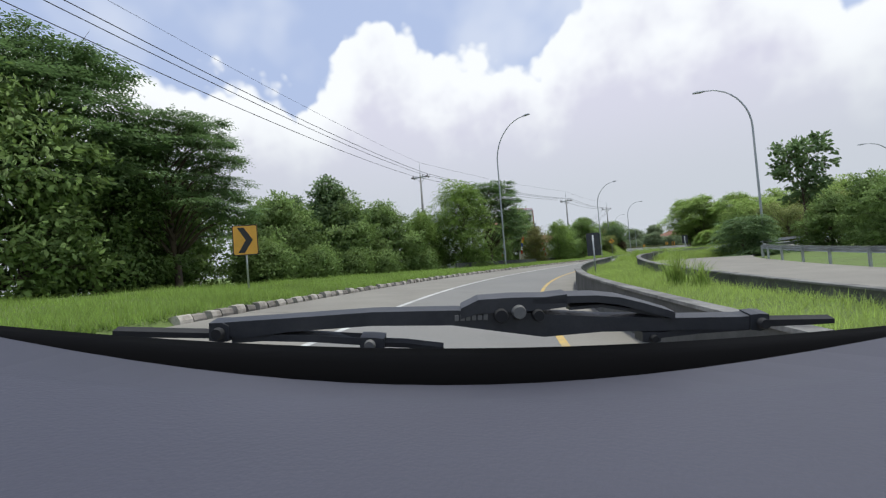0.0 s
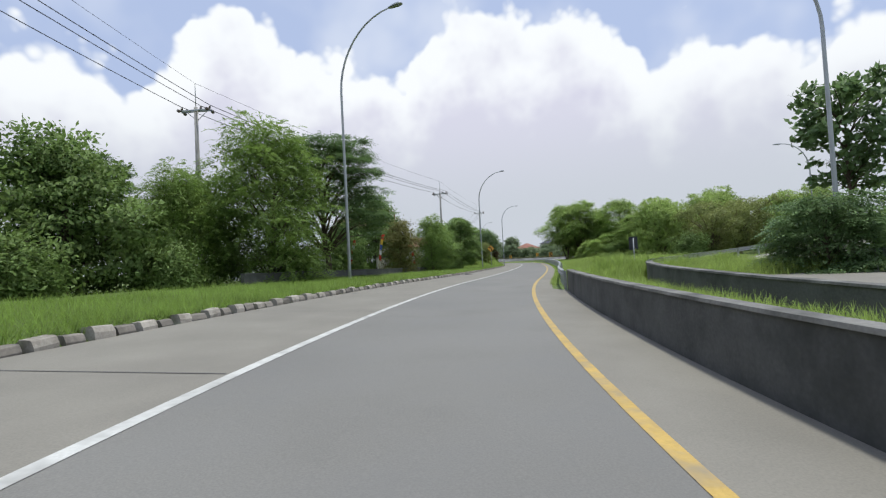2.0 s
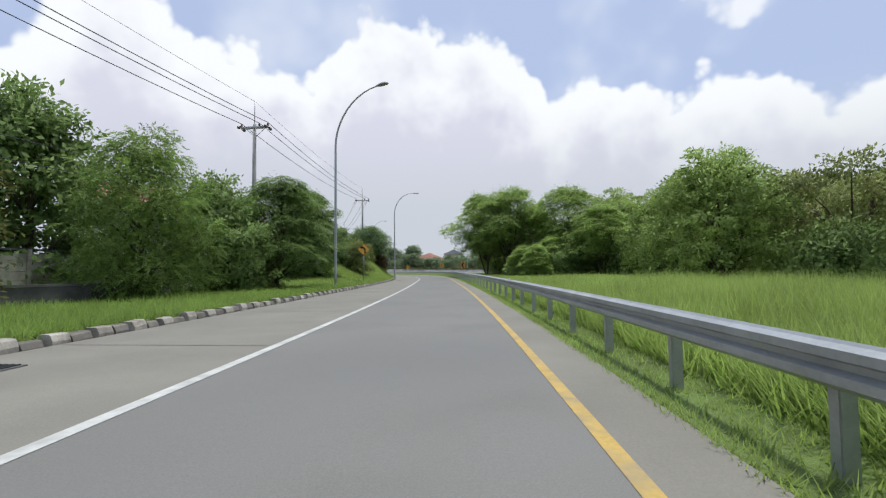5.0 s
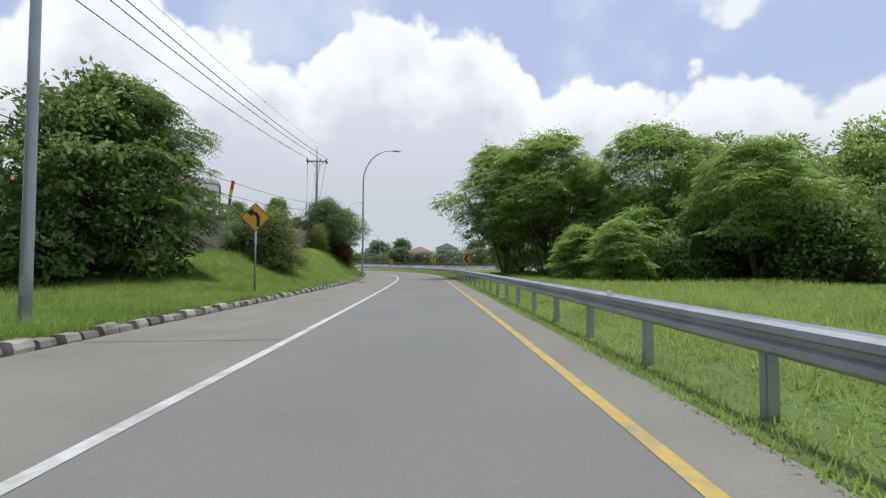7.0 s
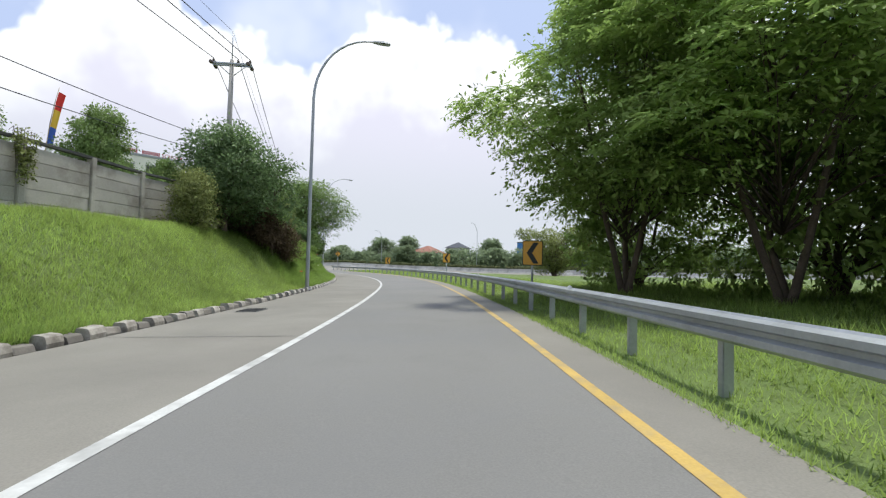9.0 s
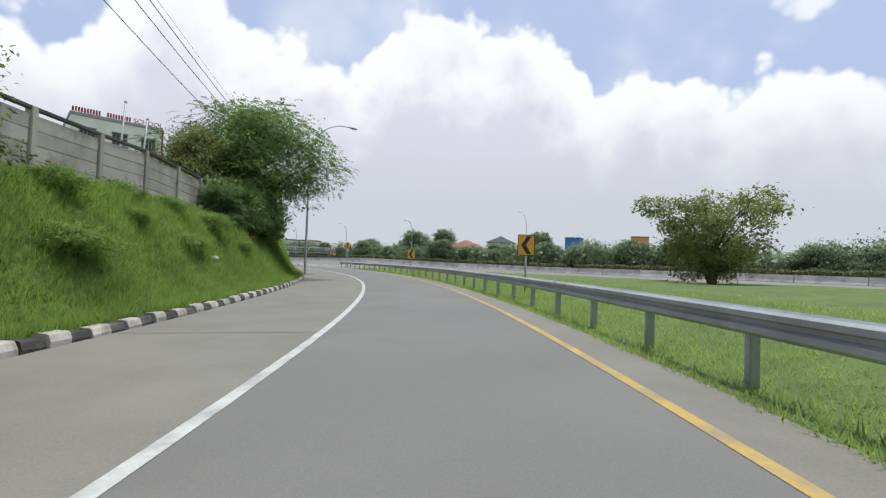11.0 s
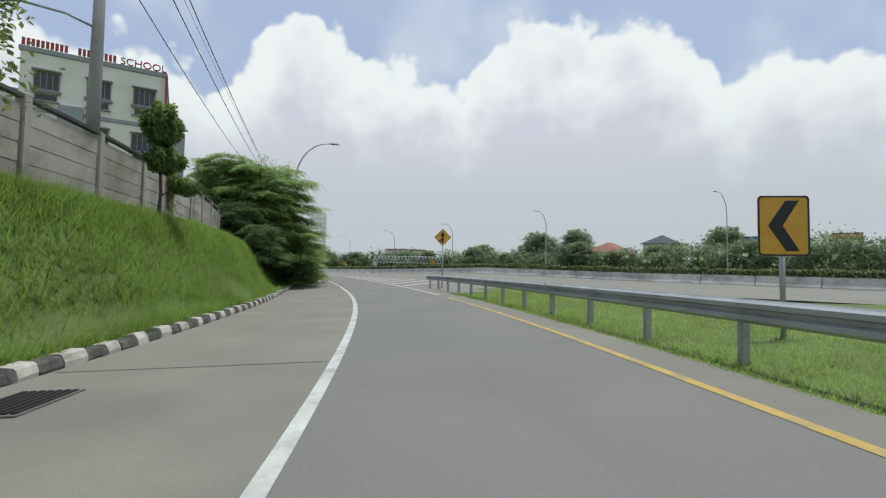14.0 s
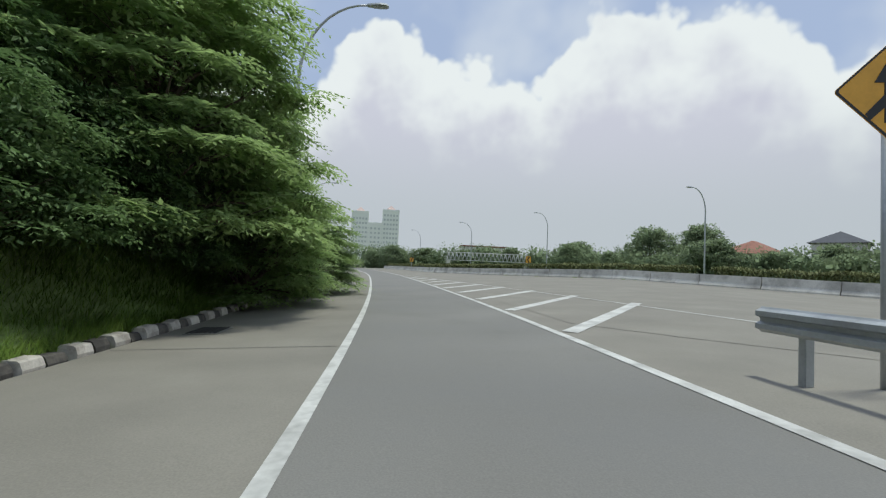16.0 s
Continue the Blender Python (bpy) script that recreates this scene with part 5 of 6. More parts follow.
# ---------------------------------------------------------------- street lamps
def street_lamp(base, head, label, group, bottom=None):
    """A tapered steel column that bends over to a flat lantern at head."""
    bx, by = base
    bz = ground_z(bx, by) if bottom is None else bottom
    lamp = thing("street_lamp", Matrix.Translation((bx, by, bz)), label, "street lamp", group)
    arm = Vector((head[0] - bx, head[1] - by, 0))
    length, H = arm.length, head[2] - bz
    d = arm.normalized()
    pts = [Vector((0, 0, -0.3)), Vector((0, 0, 0.9)), Vector((0, 0, H * 0.4)), Vector((0, 0, H * 0.74))]
    rad = [0.105, 0.1, 0.088, 0.075]
    for k in range(1, 11):
        t = radians(9 * k)
        pts.append(d * (length - 0.5) * (1 - math.cos(t)) + Vector((0, 0, H * 0.74 + H * 0.26 * math.sin(t))))
        rad.append(0.073 - 0.003 * k)
    tube("column", pts, rad, M["lamp_steel"], lamp, 12)
    bm = box_bm(0.42, 0.42, 0.04, (0, 0, 0.06), 0.008)
    part("base_plate", bm, M["lamp_steel"], lamp)
    box_bm(0.12, 0.02, 0.34, (0.0, -0.1, 0.75), 0.005, bm := bmesh.new())
    part("service_door", bm, M["lamp_steel"], lamp)
    turn = pose(0, 0, 0, 0, 0, math.degrees(math.atan2(d.y, d.x)))
    bm = bmesh.new()
    prof = [(-0.42, 0.10, 0.05), (-0.2, 0.15, 0.08), (0.15, 0.20, 0.10), (0.42, 0.17, 0.07), (0.52, 0.10, 0.03)]
    rings = []
    for x, w, h in prof:
        rings.append([bm.verts.new((x, a * w, b)) for a, b in ((-1, -0.03), (-0.8, h * 0.7), (0, h), (0.8, h * 0.7), (1, -0.03))])
    for p, q in zip(rings, rings[1:]):
        for k in range(4):
            bm.faces.new((p[k], p[k + 1], q[k + 1], q[k]))
        bm.faces.new((p[4], p[0], q[0], q[4]))
    bm.faces.new(rings[0])
    bm.faces.new(rings[-1][::-1])
    bmesh.ops.recalc_face_normals(bm, faces=bm.faces)
    bmesh.ops.transform(bm, matrix=Matrix.Translation(d * (length - 0.1) + Vector((0, 0, H))) @ turn, verts=bm.verts)
    lantern = part("lantern", bm, M["lamp_steel"], lamp, "flat grey lantern")
    bm = box_bm(0.5, 0.24, 0.04, (0.08, 0, -0.05), 0.015)
    bmesh.ops.transform(bm, matrix=Matrix.Translation(d * (length - 0.1) + Vector((0, 0, H))) @ turn, verts=bm.verts)
    part("lens", bm, M["lamp_glass"], lantern)
    return lamp


RAMP_LAMP = "tall galvanised street lamp with a curved arm over the ramp"
for b, h in (((2.52, 55.35), (5.9, 52.26, 16.89)), ((22.48, 88.2), (24.74, 84.36, 13.47)), ((39.23, 122.73), (42.7, 122.15, 13.32)), ((47.32, 160.9), (51.26, 162.97, 13.37)), ((43.1, 199.6), (46.45, 199.8, 12.68)),
             ((29.5, 242.0), (33.0, 243.0, 12.5))):
    street_lamp(b, h, RAMP_LAMP, "ramp lamps")
for b, h in (((22.2, 40.2), (18.86, 41.46, 13.94)), ((56.0, 66.6), (52.9, 67.8, 13.05))):
    street_lamp(b, h, "tall galvanised street lamp with a curved arm beside the loop road", "loop lamps")
for b, h in (((112.0, 231.3), (109.2, 230.6, 16.1)), ((79.3, 234.0), (77.1, 233.4, 11.9)), ((67.9, 268.9), (65.4, 268.4, 12.8)), ((54.1, 298.5), (51.0, 298.0, 13.4)), ((37.0, 345.0), (33.9, 344.4, 14.7)), ((129.5, 195.6), (128.3, 195.3, 15.5))):
    street_lamp(b, h, "distant street lamp on the median of the main road", "median lamps")


# ---------------------------------------------------------------- power line
def utility_pole(x, y, top, turn):
    z = ground_z(x, y)
    pole = thing("utility_pole", Matrix.Translation((x, y, z)) @ pose(0, 0, 0, 0, 0, turn), "round concrete power pole with a steel crossarm and insulators", "utility pole", "power poles")
    H = top - z
    tube("shaft", [(0, 0, -0.4), (0, 0, H * 0.5), (0, 0, H + 0.25)], [0.19, 0.155, 0.11], M["pole_concrete"], pole, 12)
    part("crossarm", box_bm(2.2, 0.09, 0.1, (0, 0.13, H), 0.01), M["galvanised"], pole)
    part("crossarm", box_bm(2.2, 0.09, 0.1, (0, -0.13, H), 0.01), M["galvanised"], pole)
    tube("brace", [(-0.75, 0.13, H), (0, 0.13, H - 0.65)], 0.025, M["galvanised"], pole, 6)
    tube("brace", [(0.75, 0.13, H), (0, 0.13, H - 0.65)], 0.025, M["galvanised"], pole, 6)
    tube("mast", [(0, 0, H + 0.2), (0, 0, H + 1.9)], 0.03, M["galvanised"], pole, 8)
    for a in (-1.0, -0.1, 1.0):
        q = 0.35 if a == -0.1 else a
        tube("insulator", [(q, 0, H + 0.03), (q, 0, H + 0.1), (q, 0, H + 0.12), (q, 0, H + 0.2), (q, 0, H + 0.22), (q, 0, H + 0.3)], [0.04, 0.04, 0.09, 0.05, 0.08, 0.03], M["porcelain"], pole, 10)
    for q in (-1.0, 1.0):
        for d in (-1, 1):
            tube("strain_insulator", [(q, 0.16 * d, H - 0.02), (q, 0.24 * d, H - 0.03), (q, 0.26 * d, H - 0.03), (q, 0.40 * d, H - 0.05), (q, 0.42 * d, H - 0.05)], [0.03, 0.04, 0.11, 0.11, 0.03], M["porcelain"], pole, 10)
    return pole


def drain_grate(s, r):
    p = place(s, r, 0.0)
    ob = thing("drain_grate", Matrix.Translation(p) @ pose(0, 0, 0, 0, -math.degrees(math.atan(slope(s))), heading(s)), "rusty steel drain grate beside the kerb", "drain grate")
    part("frame", box_bm(0.6, 0.9, 0.02, (0, 0, 0.008), 0.004), M["plate_steel"], ob)
    for k in range(7):
        part("bar", box_bm(0.05, 0.8, 0.02, (-0.24 + 0.08 * k, 0, 0.022), 0.003), M["rubber"], ob)


for s_at in (62.0, 117.0, 170.5, 198.0):
    drain_grate(s_at, KERB_R + 0.75)

POLES = [(-17.0, 15.0, 11.9, -18), (-7.1, 59.1, 12.41, -18), (17.27, 90.6, 11.42, -33), (35.31, 126.9, 12.44, -20), (43.08, 171.2, 11.73, -2), (36.0, 215.0, 12.5, 8)]
for x, y, top, turn in POLES:
    pole = utility_pole(x, y, top, turn)
    if y == 171.2:
        tube("lamp_arm", [(0, 0, 5.4), (-0.8, -0.1, 5.75), (-2.0, -0.3, 5.95)], 0.035, M["galvanised"], pole, 8)
        part("lantern", box_bm(0.6, 0.2, 0.12, (-2.2, -0.33, 5.95), 0.03), M["lamp_steel"], pole, "small grey street lantern")


def cable(name, a, b, sag, radius, label):
    pts = [Vector(a).lerp(Vector(b), t) - Vector((0, 0, 4 * sag * t * (1 - t))) for t in np.linspace(0, 1, 15)]
    org = pts[0].copy()
    ob = tube(name, [p - org for p in pts], radius, M["cable"], None, 6)
    ob.location = org
    tagged(ob, label, "cable", "power cables")


for (x0, y0, t0, a0), (x1, y1, t1, a1) in zip(POLES, POLES[1:]):
    for off in (-1.0, 0.35, 1.0):
        p = Vector((x0 + off * math.cos(radians(a0)), y0 + off * math.sin(radians(a0)), t0 + 0.32))
        q = Vector((x1 + off * math.cos(radians(a1)), y1 + off * math.sin(radians(a1)), t1 + 0.32))
        cable("power_cable", p, q, 0.55, 0.022, "black overhead power cable strung between concrete poles")
    cable("earth_wire", (x0, y0, t0 + 1.9), (x1, y1, t1 + 1.9), 0.4, 0.010, "thin overhead earth wire along the pole tops")


for (x0, y0, t0, a0), (x1, y1, t1, a1) in list(zip(POLES, POLES[1:]))[1:3]:
    for down, sag in ((4.6, 0.8), (5.3, 1.0)):
        cable("telephone_cable", (x0 - 0.15, y0, t0 - down), (x1 - 0.15, y1, t1 - down), sag, 0.016, "thick black telephone cable slung below the power line")


# ---------------------------------------------------------------- signs
def rounded_rect(w, h, r, n=5):
    out = []
    for cx, cz, a0 in ((w / 2 - r, h / 2 - r, 0), (-w / 2 + r, h / 2 - r, 90), (-w / 2 + r, -h / 2 + r, 180), (w / 2 - r, -h / 2 + r, 270)):
        for k in range(n + 1):
            a = radians(a0 + 90 * k / n)
            out.append((cx + r * math.cos(a), cz + r * math.sin(a)))
    return out


def slab(points, y0, y1, centre=(0, 0), spin=0.0):
    """An upright sheet with the outline points (x, z), from y0 to y1."""
    bm = bmesh.new()
    c, s = math.cos(radians(spin)), math.sin(radians(spin))
    pts = [(centre[0] + x * c - z * s, centre[1] + x * s + z * c) for x, z in points]
    a = [bm.verts.new((x, y0, z)) for x, z in pts]
    b = [bm.verts.new((x, y1, z)) for x, z in pts]
    n = len(a)
    bm.faces.new(a)
    bm.faces.new(b[::-1])
    for k in range(n):
        bm.faces.new((a[k], b[k], b[(k + 1) % n], a[(k + 1) % n]))
    bmesh.ops.recalc_face_normals(bm, faces=bm.faces)
    return bm


def ring(outer, inner, y0, y1, centre=(0, 0), spin=0.0):
    bm = bmesh.new()
    c, s = math.cos(radians(spin)), math.sin(radians(spin))
    rows = []
    for pts, y in ((outer, y0), (inner, y0), (inner, y1), (outer, y1)):
        rows.append([bm.verts.new((centre[0] + x * c - z * s, y, centre[1] + x * s + z * c)) for x, z in pts])
    n = len(outer)
    for i in range(4):
        p, q = rows[i], rows[(i + 1) % 4]
        for k in range(n):
            bm.faces.new((p[k], p[(k + 1) % n], q[(k + 1) % n], q[k]))
    bmesh.ops.recalc_face_normals(bm, faces=bm.faces)
    return bm


CHEVRON_LEFT = [(-0.30, 0.0), (0.04, 0.42), (0.30, 0.42), (-0.02, 0.0), (0.30, -0.42), (0.04, -0.42)]
MERGE = [(-0.06, -0.36), (-0.06, -0.19), (-0.20, -0.33), (-0.25, -0.26), (-0.06, -0.04), (-0.06, 0.10), (-0.16, 0.10), (0.0, 0.40), (0.16, 0.10), (0.06, 0.10), (0.06, -0.36)]
BEND_LEFT = [(0.05, -0.36), (0.05, -0.05), (0.01, 0.05), (-0.10, 0.12), (-0.13, 0.02), (-0.33, 0.19), (-0.10, 0.35), (-0.09, 0.25), (0.09, 0.16), (0.17, 0.0), (0.17, -0.36)]


def road_sign(name, x, y, centre, face, shape, symbol, label, size, group="", mirror=False, plate="sign_yellow", back=False):
    """A sign on one steel post. centre: its height; face: heading of the way it faces, in degrees from -y."""
    z = ground_z(x, y)
    sign = thing(name, Matrix.Translation((x, y, z)) @ pose(0, 0, 0, 0, 0, face), label, "road sign", group)
    c = centre - z
    spin = 45.0 if shape == "diamond" else 0.0
    w, h = size
    outline = rounded_rect(w, h, 0.06 * max(w, h))
    board = part("plate", slab(outline, -0.012, 0.0, (0, c), spin), M[plate], sign, "dark unpainted back of the plate" if back else "")
    if back:
        part("rib", box_bm(w * 0.86, 0.03, 0.05, (0, -0.03, c + h * 0.25), 0.004), M["sign_back"], sign)
        part("rib", box_bm(w * 0.86, 0.03, 0.05, (0, -0.03, c - h * 0.25), 0.004), M["sign_back"], sign)
    else:
        part("border", ring(outline, rounded_rect(w * 0.93, h * 0.945, 0.05 * max(w, h)), -0.016, -0.012, (0, c), spin), M["sign_black"], board)
        pts = [((-a if mirror else a) * (w if shape != "diamond" else w * 1.25), b * (h if shape != "diamond" else h * 1.25)) for a, b in symbol]
        part("symbol", slab(pts, -0.017, -0.012, (0, c)), M["sign_black"], board)
    half = (h * 0.7 if shape == "diamond" else h / 2)
    tube("post", [(0, 0.045 if not back else -0.07, -0.3), (0, 0.045 if not back else -0.07, c + half * 0.8)], 0.04, M["galvanised"], sign, 12)
    for k in (-0.45, 0.45):
        part("clamp", box_bm(0.14, 0.05, 0.04, (0, 0.03 if not back else -0.05, c + half * k), 0.005), M["galvanised"], sign)
    return sign


CHEV = "yellow chevron board with a black arrow on a galvanised post"
road_sign("chevron_sign", -10.56, 20.68, 2.88, 14, "board", CHEVRON_LEFT, "large yellow chevron board with a black arrow in the verge grass", (1.02, 1.28), mirror=True)
road_sign("bend_sign", 27.01, 97.01, 3.13, -24, "diamond", BEND_LEFT, "yellow diamond sign with a black bend arrow", (0.84, 0.84))
road_sign("chevron_sign", 45.65, 112.4, 1.80, -30, "board", CHEVRON_LEFT, CHEV, (0.74, 0.92), "chevron boards")
road_sign("chevron_sign", 54.4, 137.4, 2.06, -28, "board", CHEVRON_LEFT, CHEV, (0.70, 0.88), "chevron boards")
road_sign("chevron_sign", 57.62, 164.05, 1.97, -14, "board", CHEVRON_LEFT, CHEV, (0.77, 0.97), "chevron boards")
road_sign("chevron_sign", 59.9, 240.6, 2.83, -5, "board", CHEVRON_LEFT, CHEV, (0.74, 0.92), "chevron boards")
road_sign("chevron_sign", 41.0, 275.1, 2.71, 5, "board", CHEVRON_LEFT, CHEV, (0.74, 0.92), "chevron boards")
road_sign("merge_sign", 54.77, 185.05, 3.22, -8, "diamond", MERGE, "yellow diamond sign warning of merging traffic", (0.74, 0.74))
road_sign("sign_back", 5.07, 25.53, 1.62, -22, "board", [], "back of a dark rectangular road sign in the planted bed", (0.66, 1.15), plate="sign_back", back=True)
road_sign("sign_back", 21.9, 53.2, 1.85, -30, "board", [], "back of a dark rectangular road sign beside the loop road", (0.56, 0.9), plate="sign_back", back=True)


# ---------------------------------------------------------------- gore markings
def mark(name, a, b, width, label):
    """A painted bar on the road from a to b, each (station, offset)."""
    n = 6
    verts, faces = [], []
    for t in np.linspace(0, 1, n):
        s, r = a[0] + (b[0] - a[0]) * t, a[1] + (b[1] - a[1]) * t
        p, q = place(s, r, 0.014), place(s + 0.05, r, 0.014)
        d = (place(b[0], b[1], 0.014) - place(a[0], a[1], 0.014)).normalized()
        w = Vector((d.y, -d.x, 0)) * width / 2
        verts += [p - w, p + w]
    for i in range(n - 1):
        faces.append((2 * i, 2 * i + 1, 2 * i + 3, 2 * i + 2))
    tagged(link(name, verts, faces, M["white_paint"]), label, "road marking", kind="structure")


strip("gore_line", 186, 300, YELLOW_R - 0.08, YELLOW_R + 0.08, 0.012, M["white_paint"], label="white line along the nose of the junction", category="road marking")
for k in range(10):
    s = 197 + k * 4.2
    wide = 6.6 - k * 0.42
    mark("gore_stripe", (s, YELLOW_R + 0.25), (s + wide * 0.9, wide), 0.32, "white hatch stripe painted on the junction nose")
mark("gore_edge", (193, 7.0), (246, 2.2), 0.16, "white line along the main carriageway at the junction nose")


# ---------------------------------------------------------------- panel wall on the embankment
def build_panel_wall():
    wall = tagged(new("panel_wall"), "grey precast concrete panel wall with posts on the embankment", "wall", kind="structure")
    pts = spline([place(s, r)[:2] for s, r in WALL_LINE], 20)
    seg = np.r_[0, np.cumsum(np.linalg.norm(np.diff(pts, axis=0), axis=1))]
    bay, n = 2.5, int(seg[-1] / 2.5)
    rnd = random.Random(12)
    bm = box_bm(0.2, 0.2, 2.5, (0, 0, 0.85), 0.015)
    post_mesh = bpy.data.meshes.new("post")
    bm.to_mesh(post_mesh)
    bm.free()
    post_mesh.materials.append(M["wall_concrete"])
    bm = box_bm(bay - 0.21, 0.08, 0.385, (0, 0, 0), 0.012)
    plank_mesh = bpy.data.meshes.new("panel")
    bm.to_mesh(plank_mesh)
    bm.free()
    plank_mesh.materials.append(M["wall_concrete"])
    bm = box_bm(bay, 0.16, 0.09, (0, 0, 0), 0.012)
    cap_mesh = bpy.data.meshes.new("coping")
    bm.to_mesh(cap_mesh)
    bm.free()
    cap_mesh.materials.append(M["old_concrete"])

    def at(d):
        return Vector((np.interp(d, seg, pts[:, 0]), np.interp(d, seg, pts[:, 1]), 0))

    for i in range(n):
        a, b = at(i * bay), at((i + 1) * bay)
        za, zb = ground_z(a.x, a.y), ground_z(b.x, b.y)
        z = (za + zb) / 2
        turn = math.degrees(math.atan2(b.y - a.y, b.x - a.x))
        post = new("post", post_mesh)
        post.parent, post.matrix_world = wall, Matrix.Translation((a.x, a.y, za)) @ pose(0, 0, 0, 0, 0, turn)
        m = (a + b) / 2
        tilt = math.degrees(math.atan2(zb - za, bay))
        for k in range(5):
            ob = new("panel", plank_mesh)
            ob.parent = wall
            ob.matrix_world = Matrix.Translation((m.x, m.y, z + 0.15 + k * 0.392)) @ pose(0, 0, 0, rnd.gauss(0, 0.6), -tilt, turn + rnd.gauss(0, 0.15))
        ob = new("coping", cap_mesh)
        ob.parent, ob.matrix_world = wall, Matrix.Translation((m.x, m.y, z + 2.08)) @ pose(0, 0, 0, 0, -tilt, turn)


def wall_vine(s, reach, width, seed):
    """A creeper that spills over the coping and hangs down the panels."""
    rng = np.random.default_rng(seed)
    r = float(np.interp(s, *zip(*WALL_LINE))) + 0.14
    at = place(s, r)
    z = ground_z(at.x, at.y)
    ob = thing("creeper", Matrix.Translation((at.x, at.y, z)) @ pose(0, 0, 0, 0, 0, heading(s)), "dry brown green creeper hanging over the panel wall", "creeper", "wall creepers")
    n = 900
    t = rng.uniform(0, 1, n) ** 0.7
    strand = rng.integers(0, 7, n)
    across = (strand / 6 - 0.5) * width * (1.2 - 0.6 * t) + rng.normal(0, 0.05, n) + 0.06 * np.sin(9 * t + strand)
    pos = np.stack([np.abs(rng.normal(0, 0.06, n)) + 0.02, across, 2.35 - reach * t * (0.6 + 0.4 * ((strand * 3) % 7) / 6)], 1)
    crown = new("leaves", leaf_mesh("leaves", pos, np.tile((0.8, 0, 0.4), (n, 1)), 0.085, 0.5, M["leaf_olive"], rng, 0.6))
    crown.parent = ob
    for k in range(7):
        y = (k / 6 - 0.5) * width
        tube("stem", [(-0.1, y * 1.1, 2.2), (0.02, y * 1.1, 2.3), (0.03, y * 0.8, 2.2 - reach * 0.4), (0.03, y * 0.6, 2.3 - reach * 0.8)], [0.008, 0.01, 0.008, 0.004], M["bark"], ob, 5)


# ---------------------------------------------------------------- buildings
def building(name, x, y, turn, size, base, label, wall="white_wall", roof="flat", roof_mat="dark_roof", rows=(), cols=(), win=(1.8, 1.5), category="building"):
    """A house with its front on local -y, window openings set into the wall with frames and sills."""
    w, d, h = size
    ob = thing(name, Matrix.Translation((x, y, base)) @ pose(0, 0, 0, 0, 0, turn), label, category)
    part("wall", box_bm(w, d, h, (0, d / 2, h / 2), 0.03), M[wall], ob)
    if roof == "flat":
        part("parapet", box_bm(w + 0.3, d + 0.3, 0.5, (0, d / 2, h + 0.25), 0.04), M[roof_mat], ob)
    else:
        bm = bmesh.new()
        e, rise = 0.7, min(w, d) * 0.32
        a = [bm.verts.new(p) for p in ((-w / 2 - e, -e, h), (w / 2 + e, -e, h), (w / 2 + e, d + e, h), (-w / 2 - e, d + e, h))]
        inset = min(w, d) / 2 if roof == "hip" else 0.0
        r = [bm.verts.new((-w / 2 + inset - (e if not inset else 0), d / 2, h + rise)), bm.verts.new((w / 2 - inset + (e if not inset else 0), d / 2, h + rise))]
        for f in ((a[0], a[1], r[1], r[0]), (a[2], a[3], r[0], r[1]), (a[1], a[2], r[1]), (a[3], a[0], r[0]), (a[0], a[3], a[2], a[1])):
            bm.faces.new(f)
        bmesh.ops.recalc_face_normals(bm, faces=bm.faces)
        part("roof", bm, M[roof_mat], ob)
    for zz in rows:
        for xx in cols:
            window = part("window", ring(rounded_rect(win[0] + 0.2, win[1] + 0.2, 0.01, 1), rounded_rect(win[0], win[1], 0.01, 1), -0.06, 0.02, (xx, zz)), M["grey_wall"], ob)
            part("pane", slab(rounded_rect(win[0], win[1], 0.01, 1), -0.025, -0.012, (xx, zz)), M["window_glass"], window)
            for q in (-win[0] / 4, 0, win[0] / 4):
                part("mullion", box_bm(0.06, 0.05, win[1], (xx + q, -0.04, zz)), M["grey_wall"], window)
            part("sill", box_bm(win[0] + 0.5, 0.4, 0.14, (xx, -0.18, zz - win[1] / 2 - 0.2), 0.01), M["grey_wall"], ob)
    return ob


def text_mesh(words, height):
    cu = bpy.data.curves.new("letters", "FONT")
    cu.body, cu.size, cu.extrude, cu.align_x = words, height, 0.08, "LEFT"
    tmp = bpy.data.objects.new("letters", cu)
    scene.collection.objects.link(tmp)
    me = bpy.data.meshes.new_from_object(tmp.evaluated_get(bpy.context.evaluated_depsgraph_get()))
    bpy.data.objects.remove(tmp)
    bpy.data.curves.remove(cu)
    return me


wall_vine(112.6, 1.9, 0.7, 1)
wall_vine(116.6, 1.6, 0.6, 2)
wall_vine(106.5, 1.0, 0.9, 3)
wall_vine(183.4, 1.9, 0.3, 4)


